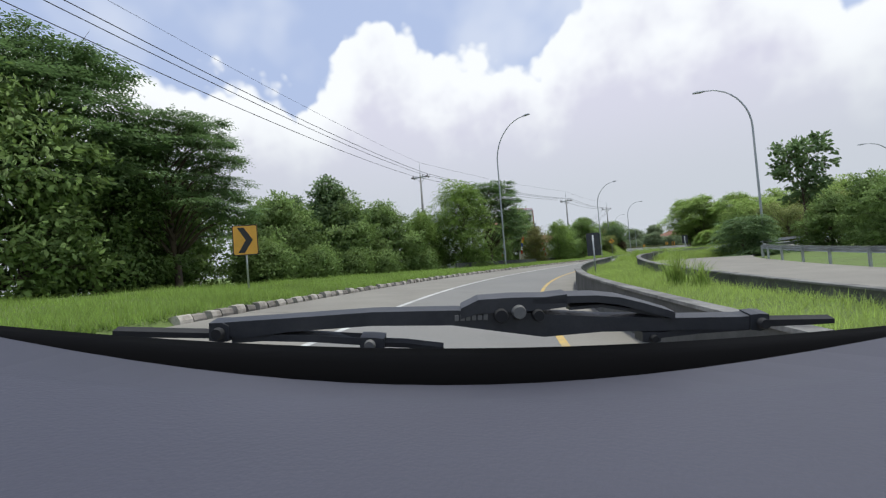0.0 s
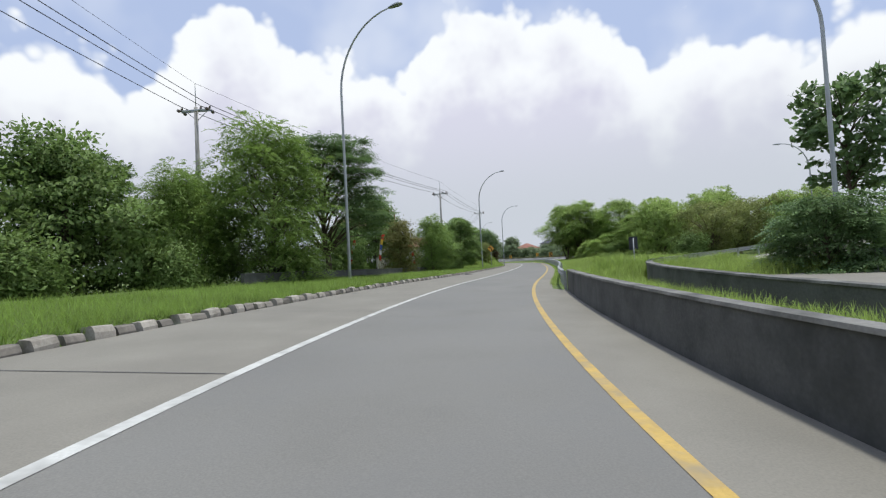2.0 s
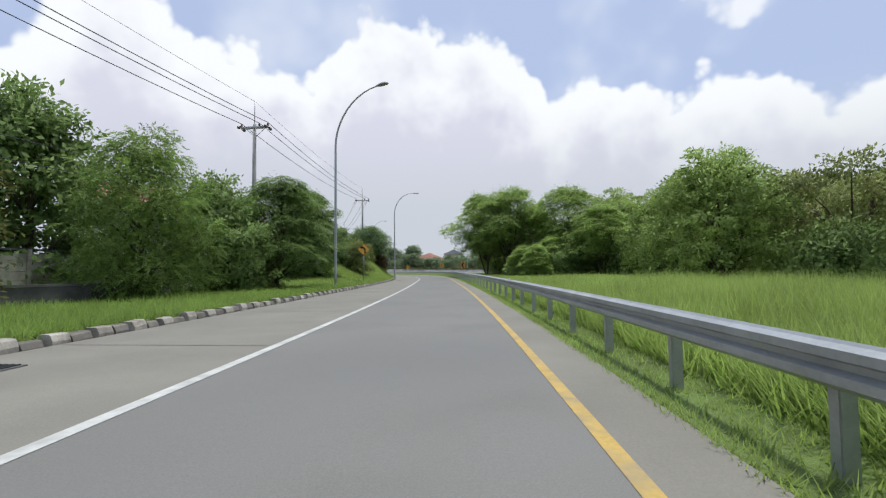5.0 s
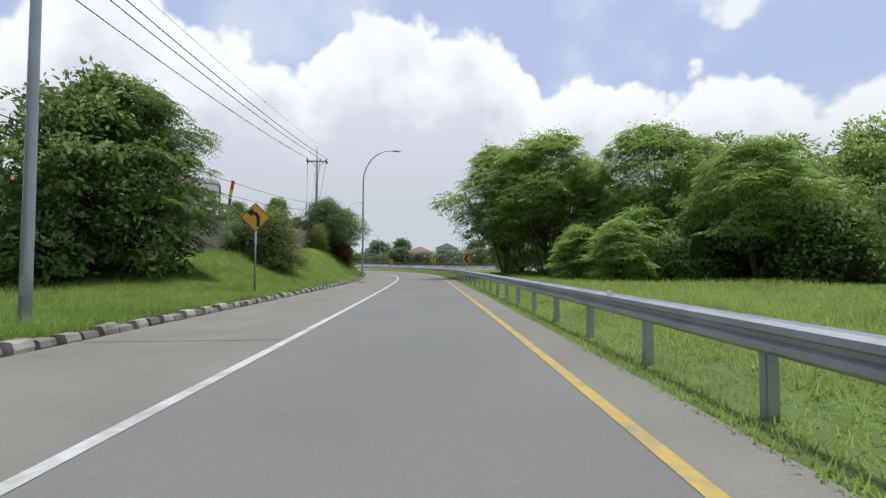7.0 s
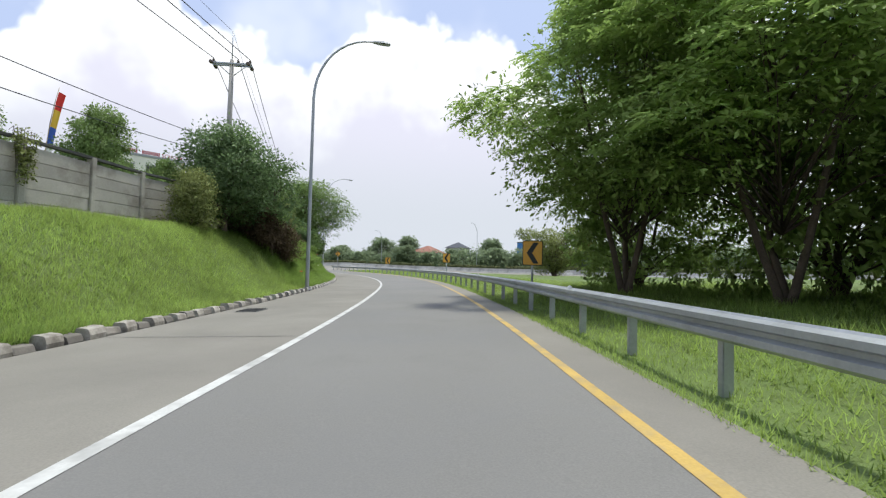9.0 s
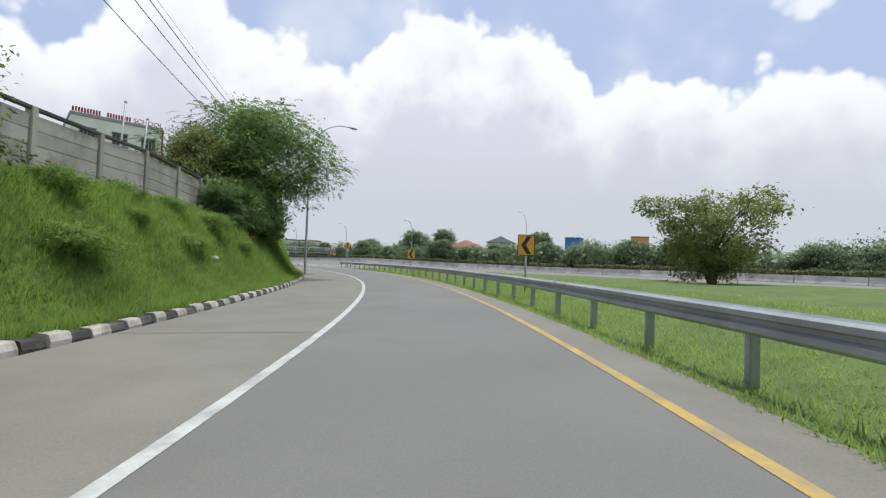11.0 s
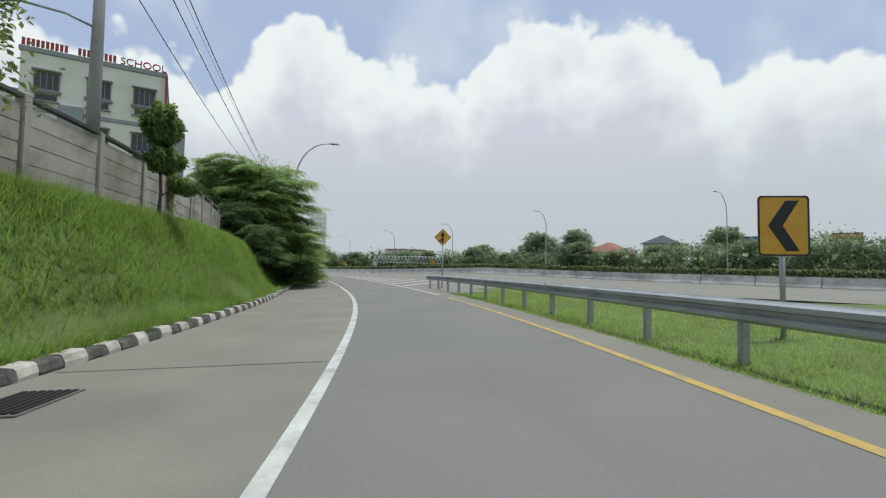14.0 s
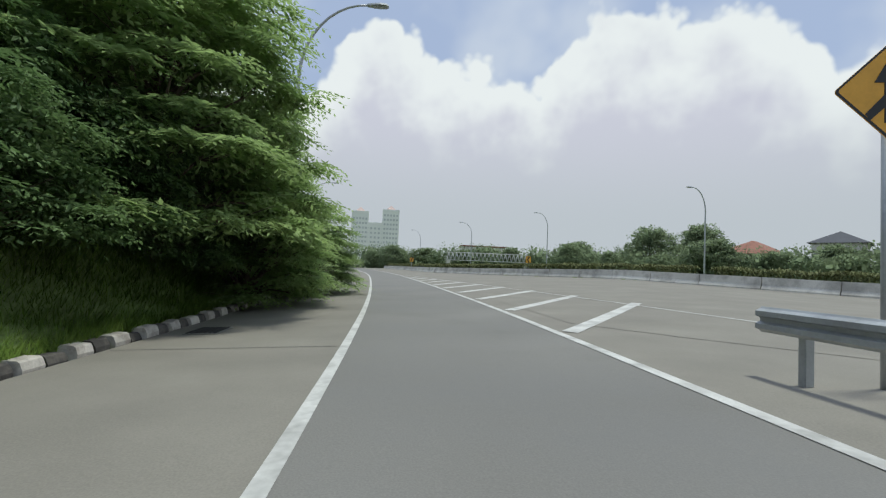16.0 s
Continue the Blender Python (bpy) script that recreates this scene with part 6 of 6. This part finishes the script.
def build_school():
    ob = building("school_building", 20.9, 208.4, 23, (12.2, 14, 19.6), 2.6, "cream four storey building with grey bands and red roof letters", wall="cream_wall", rows=(7.6, 11.9, 16.9), cols=(-4.0, 0.2, 4.2), win=(1.9, 1.7), roof_mat="grey_wall")
    for zz in (7.6, 11.9, 16.9):
        for xx in (-4.0, 0.2, 4.2):
            part("hood", box_bm(2.3, 0.5, 0.12, (xx, -0.25, zz + 1.0), 0.02), M["grey_wall"], ob)
            part("louvre", box_bm(1.7, 0.08, 0.6, (xx, -0.04, zz - 1.7), 0.01), M["window_glass"], ob)
            part("ledge", box_bm(2.2, 0.4, 0.12, (xx, -0.2, zz - 1.25), 0.02), M["grey_wall"], ob)
            part("ledge", box_bm(2.2, 0.4, 0.12, (xx, -0.2, zz - 2.1), 0.02), M["grey_wall"], ob)
    part("bay", box_bm(2.0, 0.7, 12.0, (-1.95, -0.3, 8.6), 0.04), M["grey_wall"], ob, "grey projecting bay")
    for zz in (9.2, 13.9):
        part("band", box_bm(12.26, 0.16, 0.4, (0, -0.06, zz), 0.02), M["grey_wall"], ob)
    part("stair_tower", box_bm(2.4, 3.0, 14.0, (7.0, 3.0, 7.0), 0.05), M["grey_wall"], ob)
    part("red_fin", box_bm(0.2, 0.5, 19.5, (6.2, -0.1, 10.0), 0.03), M["letter_red"], ob)
    me = text_mesh("SCHOOL", 1.05)
    me.materials.append(M["letter_red"])
    letters = new("letters", me)
    letters.parent = ob
    letters.matrix_local = Matrix.Translation((1.9, -0.15, 20.12)) @ pose(0, 0, 0, 90, 0, 0)
    tagged(letters, "dark red raised letters along the roof edge")
    for k in range(21):
        if k not in (10, 11):
            part("letter_bar", box_bm(0.26, 0.12, 0.74, (-5.9 + 0.365 * k, -0.15, 20.5), 0.02), M["letter_red"], ob)
    building("school_annexe", 11.5, 205.5, 23, (9, 10, 15.5), 2.6, "white lower wing with small windows", rows=(7.2, 11.4), cols=(-2.2, 2.2), roof_mat="grey_wall")


build_school()
blue_house = building("house", 24.5, 124.5, 24, (4.6, 5, 3.0), 2.4, "white flat-roofed house with a dark red parapet behind the wall", roof_mat="red_tile", rows=(2.2,), cols=(-1.2, 1.0), win=(0.9, 0.8), category="house")
part("band", box_bm(4.66, 0.1, 0.9, (0, -0.04, 1.3), 0.01), M["blue_wall"], blue_house, "blue painted band")
building("house", -28.5, 40.0, 70, (8, 6, 5.2), 0.9, "white house glimpsed through the hedge trees", roof="gable", roof_mat="red_tile", rows=(3.6,), cols=(-2, 1.5), win=(1.2, 1.2), category="house")
building("house", 16.4, 107.2, 22, (8, 6, 2.7), 1.6, "house with a worn red tiled roof behind the wall", roof="gable", roof_mat="red_tile", category="house")
building("house", 8.0, 106.0, 25, (7, 7, 7.4), 0.3, "white house with a red tiled roof edge behind trees", roof="gable", roof_mat="red_tile", rows=(5.8,), cols=(-2.5, 1.5), win=(1.4, 1.2), category="house")
building("shed", -3.0, 80.0, 30, (10, 6, 2.4), 0.4, "low pale shed with a grey roof behind the trees", roof="gable", roof_mat="grey_wall", category="shed")
building("house", 121, 281, 38, (13, 10, 6.5), 0.8, "distant house with a red tiled hip roof", roof="hip", roof_mat="red_tile", rows=(4.2,), cols=(-4, 0, 4), category="house")
building("house", 129, 269, 45, (9, 8, 8.6), 0.8, "distant house with a dark hip roof", roof="hip", roof_mat="dark_roof", rows=(4.6,), cols=(-3, 2), category="house")
building("house", 207, 328, 40, (9.5, 8, 17.2), 0.0, "distant building with a bright blue front", wall="blue_wall", rows=(15.2,), cols=(-2, 2), category="building")
building("shop", 262, 334, 45, (18, 10, 20.5), 0.0, "distant orange fronted shop with a flat roof", wall="orange_wall", rows=(17.2,), cols=(-6, 0, 6), category="building")
building("house", 60, 345, 5, (16, 10, 9.0), 0.5, "distant white house with a flat roof above the woods", roof_mat="red_tile", rows=(7.2,), cols=(-5, -1, 3), category="house")


def build_towers():
    ob = thing("apartment_towers", Matrix.Translation((-64, 770, 0)) @ pose(0, 0, 0, 0, 0, 10), "pair of pale high-rise towers in the distance", "tower")
    for x, w, h in ((-14, 22, 72), (26, 22, 76), (6, 26, 58)):
        tower = part("tower", box_bm(w, 20, h, (x, 10 if w < 25 else 14, h / 2), 0.4), M["tower_far_hazed"], ob)
        for zz in np.arange(14, h - 5, 6.0):
            for xx in np.linspace(x - w / 2 + 3, x + w / 2 - 3, 5):
                part("window", box_bm(2.4, 0.4, 2.6, (xx, 0.0 if w < 25 else 4.0, zz), 0.05), M["tower_window_hazed"], tower)
        if w < 25:
            bm = bmesh.new()
            bmesh.ops.create_cone(bm, cap_ends=True, segments=4, radius1=w * 0.42, radius2=0.5, depth=6, matrix=Matrix.Translation((x, 10, h + 3.0)) @ pose(0, 0, 0, 0, 0, 45))
            part("roof", bm, M["tower_roof_hazed"], tower)


build_towers()


def build_pipe_bridge():
    ob = thing("pipe_bridge", Matrix.Translation((57.9, 292.5, 3.4)) @ pose(0, 0, 0, 0, 0, -4), "white steel truss bridge in front of distant trees", "bridge")
    for z in (0.0, 1.9):
        for y in (-1.0, 1.0):
            tube("chord", [(-10, y, z), (10, y, z)], 0.09, M["truss_steel"], ob, 8)
    for k in range(-10, 10):
        for y in (-1.0, 1.0):
            tube("strut", [(k, y, 0), (k + 0.5, y, 1.9)], 0.06, M["truss_steel"], ob, 6)
            tube("strut", [(k + 0.5, y, 1.9), (k + 1, y, 0)], 0.06, M["truss_steel"], ob, 6)
    for x in (-9.5, 9.5):
        part("pier", box_bm(0.8, 2.6, 3.4, (x, 0, -1.7), 0.05), M["barrier_concrete"], ob)


build_pipe_bridge()


# ---------------------------------------------------------------- banner flags
def banner_flag(x, y, height, bands, turn):
    z = ground_z(x, y)
    ob = thing("banner_flag", Matrix.Translation((x, y, z)) @ pose(0, 0, 0, 0, 0, turn), "tall narrow banner in bright bands on a bent bamboo pole", "flag", "banner flags")
    pts = [Vector((0, 0, -0.3))] + [Vector((0.5 * (t ** 3), 0, height * t)) for t in (0.25, 0.5, 0.75, 0.9, 1.0)]
    tube("pole", pts, [0.03, 0.03, 0.027, 0.022, 0.015, 0.01], M["bamboo"], ob, 7)
    n = len(bands)
    for k, mat in enumerate(bands):
        verts, faces = [], []
        for i in range(5):
            t = 0.97 - 0.62 * (k + i / 4) / n
            bx = 0.5 * t ** 3
            width = 0.3 * (1 - 0.35 * (k + i / 4) / n)
            for j in range(4):
                verts.append((bx + 0.03 + width * j / 3, 0.05 * math.sin(9 * t + 2 * j), height * t - 0.04 * j))
        for i in range(4):
            for j in range(3):
                a = i * 4 + j
                faces.append((a, a + 1, a + 5, a + 4))
        link("cloth", verts, faces, M[mat], ob, smooth=True)


RW = ("flag_red", "flag_white", "flag_red", "flag_white", "flag_red")
MIX = ("flag_red", "flag_yellow", "flag_blue", "flag_white", "flag_red")
for x, y, hgt, bands, turn in ((3.2, 74.0, 4.0, RW, -20), (6.3, 75.0, 4.6, MIX, -10), (9.9, 72.4, 3.2, RW, 160), (-1.5, 73.0, 3.4, RW, 0), (26.6, 129.0, 7.7, MIX, 10)):
    banner_flag(x, y, hgt, bands, turn)


def mast(x, y, top, lean):
    z = ground_z(x, y)
    ob = thing("mast", Matrix.Translation((x, y, z)), "thin grey steel mast behind the panel wall", "mast", "masts")
    tube("shaft", [(0, 0, -0.2), (lean, 0, top - z)], [0.06, 0.04], M["lamp_steel"], ob, 8)
    part("cap", box_bm(0.12, 0.12, 0.08, (lean, 0, top - z), 0.01), M["lamp_steel"], ob)


mast(37.2, 147.3, 8.6, 0.3)
mast(38.0, 147.8, 8.0, 0.35)


def litter_bag(x, y, turn):
    """A crumpled white plastic bag caught in the grass."""
    rnd = random.Random(5)
    bm = bmesh.new()
    bmesh.ops.create_icosphere(bm, subdivisions=2, radius=0.13)
    for v in bm.verts:
        v.co *= rnd.uniform(0.75, 1.2)
        v.co.z *= 0.6
    me = bpy.data.meshes.new("plastic_bag")
    bm.to_mesh(me)
    bm.free()
    me.materials.append(M["flag_white"])
    ob = new("plastic_bag", me)
    ob.matrix_world = Matrix.Translation((x, y, ground_z(x, y) + 0.12)) @ pose(0, 0, 0, 0, 0, turn)
    tagged(ob, "crumpled white plastic bag caught in the grass", "litter")


litter_bag(42.6, 138.6, 30)


def red_flower(s, r, height, turn):
    """A tall stalk with a few strap leaves and a head of red petals."""
    at = place(s, r)
    ob = thing("flower", Matrix.Translation((at.x, at.y, ground_z(at.x, at.y))) @ pose(0, 0, 0, 0, 0, turn), "red flower on a tall green stalk in the bank grass", "flower", "red flowers")
    tube("stalk", [(0, 0, -0.05), (0.02, 0.01, height * 0.5), (0.05, 0, height)], [0.008, 0.007, 0.005], M["leaf_mid"], ob, 6)
    for k in range(5):
        a = k * 1.26
        d = Vector((math.cos(a), math.sin(a), 0))
        w = Vector((-d.y, d.x, 0))
        top = Vector((0.05, 0, height))
        link("petal", [top, top + d * 0.05 + w * 0.04 + Vector((0, 0, 0.05)), top + d * 0.11 + Vector((0, 0, 0.07)), top + d * 0.05 - w * 0.04 + Vector((0, 0, 0.05)), top + d * 0.05 + Vector((0, 0, 0.035))],
             [(0, 1, 4), (1, 2, 4), (2, 3, 4), (3, 0, 4)], M["flag_red"], ob, smooth=True)
    for k in range(3):
        a = k * 2.1 + 0.4
        d = Vector((math.cos(a), math.sin(a), 0))
        w = Vector((-d.y, d.x, 0)) * 0.03
        link("leaf", [w * 0.3, -w * 0.3, d * 0.12 + w + Vector((0, 0, height * 0.4)), d * 0.12 - w + Vector((0, 0, height * 0.4)), d * 0.26 + Vector((0, 0, height * 0.5))], [(0, 1, 3, 2), (2, 3, 4)], M["leaf_mid"], ob, smooth=True)


for s_at, r_at, tall, spin in ((162.9, -6.3, 0.75, 0), (129.5, -6.6, 0.7, 50), (98.5, -7.4, 0.8, 120), (151.5, -7.6, 0.7, 200), (152.3, -8.2, 0.8, 260)):
    red_flower(s_at, r_at, tall, spin)


def reed_clump(x, y, seed, height, count):
    """Long arching blades that spring from one root."""
    rng = np.random.default_rng(seed)
    verts, faces = [], []
    for _ in range(count):
        a, reach, h = rng.uniform(0, 2 * math.pi), rng.uniform(0.15, 0.75) * height, height * rng.uniform(0.6, 1.1)
        w = rng.uniform(0.008, 0.018)
        bx, by = rng.normal(0, 0.12, 2)
        o = len(verts)
        for t in (0, 0.3, 0.6, 0.85, 1.0):
            px, py = bx + math.cos(a) * reach * t * t, by + math.sin(a) * reach * t * t
            pz = h * (t - 0.32 * t ** 3)
            k = w * (1 - 0.9 * t)
            verts += [(px - math.sin(a) * k, py + math.cos(a) * k, pz), (px + math.sin(a) * k, py - math.cos(a) * k, pz)]
        faces += [(o + 2 * i, o + 2 * i + 1, o + 2 * i + 3, o + 2 * i + 2) for i in range(4)]
    ob = link("reed_clump", verts, faces, M["blade"])
    ob.location = (x, y, ground_z(x, y) - 0.05)
    tagged(ob, "clump of tall arching reed grass in the planted bed", "grass", "reed clumps")


for k, (x, y, h, n) in enumerate(((5.5, 17.3, 1.7, 150), (5.9, 16.6, 1.3, 90), (7.0, 24.4, 0.9, 60), (7.4, 22.8, 0.9, 60), (8.2, 26.5, 0.8, 50), (6.6, 20.4, 0.8, 50), *((*place(s, r)[:2], h, n) for s, r, h, n in ((43.9, 5.6, 1.5, 130), (44.6, 4.5, 1.6, 140), (45.4, 5.3, 1.7, 150), (46.4, 4.5, 1.6, 140), (47.2, 5.8, 1.8, 150), (48.2, 4.7, 1.6, 130), (49.4, 5.5, 1.7, 140), (50.8, 4.8, 1.5, 120), (46.2, 6.6, 1.8, 150), (44.5, 7.2, 1.5, 130), (45.5, 8.0, 1.7, 150), (46.5, 9.6, 1.6, 140), (47.5, 6.4, 1.2, 110), (48.5, 10.4, 1.7, 150), (49.6, 8.8, 1.4, 120), (50.5, 11.2, 1.6, 130), (52, 6.0, 1.2, 80), (53.5, 9.4, 1.4, 110), (57, 5.4, 1.3, 90), (59.5, 8.2, 1.3, 100), (62, 6.4, 1.2, 80), (66, 7.6, 1.2, 80))))):
    reed_clump(x, y, 70 + k, h, n)


# ---------------------------------------------------------------- the van that the view sets out from
def build_van():
    """The front of a parked van at the start of the road: dashboard top, scuttle, wiper, and a plain body on wheels under them."""
    eye = pose(-0.904, 2.175, 1.230, 91.864, 4.470, 4.192)
    m = eye @ pose(0, 0, 0, -90, 0, 0)          # local x right, y ahead, z up, at the lens
    road = ground_z(eye.translation.x, eye.translation.y) + 0.12
    van = thing("van", m, "grey van front with dark vinyl dashboard and black wiper", "van")

    def add(name, bm, mat, parent=van, label="", smooth=True):
        return part(name, bm, M[mat], parent, label, smooth)

    def sheet(rows):
        bm = bmesh.new()
        grid = [[bm.verts.new(p) for p in row] for row in rows]
        for a, b in zip(grid, grid[1:]):
            for k in range(len(a) - 1):
                bm.faces.new((a[k], a[k + 1], b[k + 1], b[k]))
        bmesh.ops.recalc_face_normals(bm, faces=bm.faces)
        bmesh.ops.solidify(bm, geom=bm.faces[:], thickness=0.012)
        return bm

    # the far rim of the dashboard sags in the middle; the top falls away towards the lens
    xs = np.linspace(-0.75, 0.75, 31)

    def edge(x, y, low, bow):
        return (x, y - 0.16 * (x / 0.75) ** 2, -low + bow * (x / 0.75) ** 2)

    add("dashboard", sheet([[edge(x, 0.46, 0.151, 0.200) for x in xs], [edge(x, 0.36, 0.134, 0.135) for x in xs], [edge(x, 0.25, 0.125, 0.09) for x in xs], [edge(x, 0.10, 0.128, 0.06) for x in xs],
                             [edge(x, -0.06, 0.14, 0.02) for x in xs], [edge(x, -0.12, 0.22, 0.0) for x in xs]]), "dash_vinyl", label="dark blue-grey vinyl dashboard top")
    add("screen_border", sheet([[edge(x, 0.463, 0.154, 0.200) for x in xs], [edge(x, 0.50, 0.127, 0.13) for x in xs], [edge(x, 0.56, 0.123, 0.095) for x in xs], [edge(x, 0.60, 0.165, 0.09) for x in xs]]), "black_trim", label="black border at the foot of the windscreen")
    # bodywork under the dashboard, standing on the road
    drop = eye.translation.z - road
    bm = box_bm(1.55, 0.5, drop - 0.52, (0, 0.12, -0.24 - (drop - 0.52) / 2), 0.05)
    add("body", bm, "van_paint", label="plain grey bodywork")
    for x in (-0.66, 0.66):
        bm = bmesh.new()
        bmesh.ops.create_cone(bm, cap_ends=True, segments=28, radius1=0.29, radius2=0.29, depth=0.19)
        bmesh.ops.bevel(bm, geom=[e for e in bm.edges], offset=0.02, segments=2, affect="EDGES")
        lean = math.tan(radians(4.95)) * x
        bmesh.ops.transform(bm, matrix=Matrix.Translation((x, 0.12, -drop + 0.29)) @ pose(0, 0, 0, 0, 90, 0), verts=bm.verts)
        tyre = add("tyre", bm, "rubber")
        bm = bmesh.new()
        bmesh.ops.create_cone(bm, cap_ends=True, segments=20, radius1=0.17, radius2=0.15, depth=0.2)
        bmesh.ops.transform(bm, matrix=Matrix.Translation((x, 0.12, -drop + 0.29)) @ pose(0, 0, 0, 0, 90, 0), verts=bm.verts)
        add("rim", bm, "plate_steel", tyre)

    # the wiper, lying low across the screen
    D = 0.62                                       # how far ahead it lies

    def at(px, py, d=D):
        """A place d metres ahead, px and py being parts of the distance to the right and up."""
        return Vector((px * d, d, py * d))

    k = 1 / 800.0

    def spot(u, v, d=D):
        return at((u - 784) * k, (441 - v) * k, d)

    def bar(points, heights, depth, mat="wiper_black", name="wiper_arm", parent=van, label=""):
        """A flat bar whose upper and lower edges follow points."""
        bm = bmesh.new()
        rows = []
        for (u, v), h in zip(points, heights):
            rows.append([bm.verts.new(spot(u, v - h / 2) + Vector((0, -depth / 2, 0))), bm.verts.new(spot(u, v - h / 2) + Vector((0, depth / 2, 0.004))),
                         bm.verts.new(spot(u, v + h / 2) + Vector((0, depth / 2, 0))), bm.verts.new(spot(u, v + h / 2) + Vector((0, -depth / 2, 0)))])
        for a, b in zip(rows, rows[1:]):
            for j in range(4):
                bm.faces.new((a[j], b[j], b[(j + 1) % 4], a[(j + 1) % 4]))
        bm.faces.new(rows[0])
        bm.faces.new(rows[-1][::-1])
        bmesh.ops.recalc_face_normals(bm, faces=bm.faces)
        return part(name, bm, M[mat], parent, label)

    bridge = bar([(380, 578), (430, 582), (520, 573), (660, 563), (800, 561), (870, 566), (960, 574), (1060, 572), (1180, 572), (1300, 570), (1350, 568)], [14, 30, 24, 24, 26, 34, 40, 26, 22, 22, 26], 0.02, name="wiper_bridge", label="black pressed steel wiper bridge")
    bar([(378, 585), (400, 586), (412, 588)], [30, 34, 26], 0.024, name="joint", parent=bridge)
    bar([(640, 606), (660, 607), (682, 606)], [22, 24, 18], 0.024, name="joint", parent=bridge)
    bar([(1318, 568), (1335, 568), (1350, 566)], [26, 30, 24], 0.024, name="joint", parent=bridge)
    bar([(1130, 594), (1148, 595), (1162, 594)], [16, 18, 14], 0.024, name="joint", parent=bridge)
    bar([(415, 601), (470, 596), (560, 598), (640, 603)], [10, 12, 12, 12], 0.015, name="lower_yoke", parent=bridge)
    bar([(1160, 592), (1230, 584), (1320, 578)], [10, 10, 9], 0.015, name="lower_yoke", parent=bridge)
    bar([(205, 590), (380, 593), (640, 600)], [11, 9, 8], 0.012, "rubber", "blade")
    bar([(640, 607), (720, 610), (785, 616)], [8, 8, 5], 0.012, "rubber", "blade")
    bar([(1350, 571), (1420, 569), (1470, 567)], [12, 10, 8], 0.012, "rubber", "blade")
    bar([(815, 553), (845, 541), (900, 538), (960, 535), (998, 530)], [18, 24, 26, 22, 22], 0.03, name="hinge_cap", parent=bridge, label="black moulded hinge cover")
    arm = bar([(940, 532), (1000, 528), (1050, 527), (1090, 531), (1130, 541), (1185, 556)], [8, 12, 12, 13, 14, 12], 0.03, name="wiper_arm", label="curved black wiper arm")
    bar([(1005, 545), (1060, 540), (1110, 547), (1170, 558)], [5, 5, 6, 6], 0.02, name="arm_spring", parent=arm)
    for u, v, r in ((884, 556, 13), (915, 550, 13), (948, 555, 11), (397, 587, 11), (658, 607, 10), (1335, 569, 10), (1147, 595, 7)):
        bm = bmesh.new()
        bmesh.ops.create_cone(bm, cap_ends=True, segments=18, radius1=r * k * D, radius2=r * k * D * 0.8, depth=0.008)
        bmesh.ops.transform(bm, matrix=Matrix.Translation(spot(u, v) + Vector((0, -0.019, 0))) @ pose(0, 0, 0, 90, 0, 0), verts=bm.verts)
        part("rivet", bm, M["plate_steel" if u in (915, 658) else "rubber"], bridge)
    for i in range(6):
        part("letter_bar", box_bm(0.0055, 0.002, 0.0075, spot(808 + i * 10, 561 - i * 0.4) + Vector((0, -0.0115, 0))), M["plate_steel"], bridge)


build_van()


# ---------------------------------------------------------------- pieces of walls and kerbs
build_panel_wall()
build_kerb()
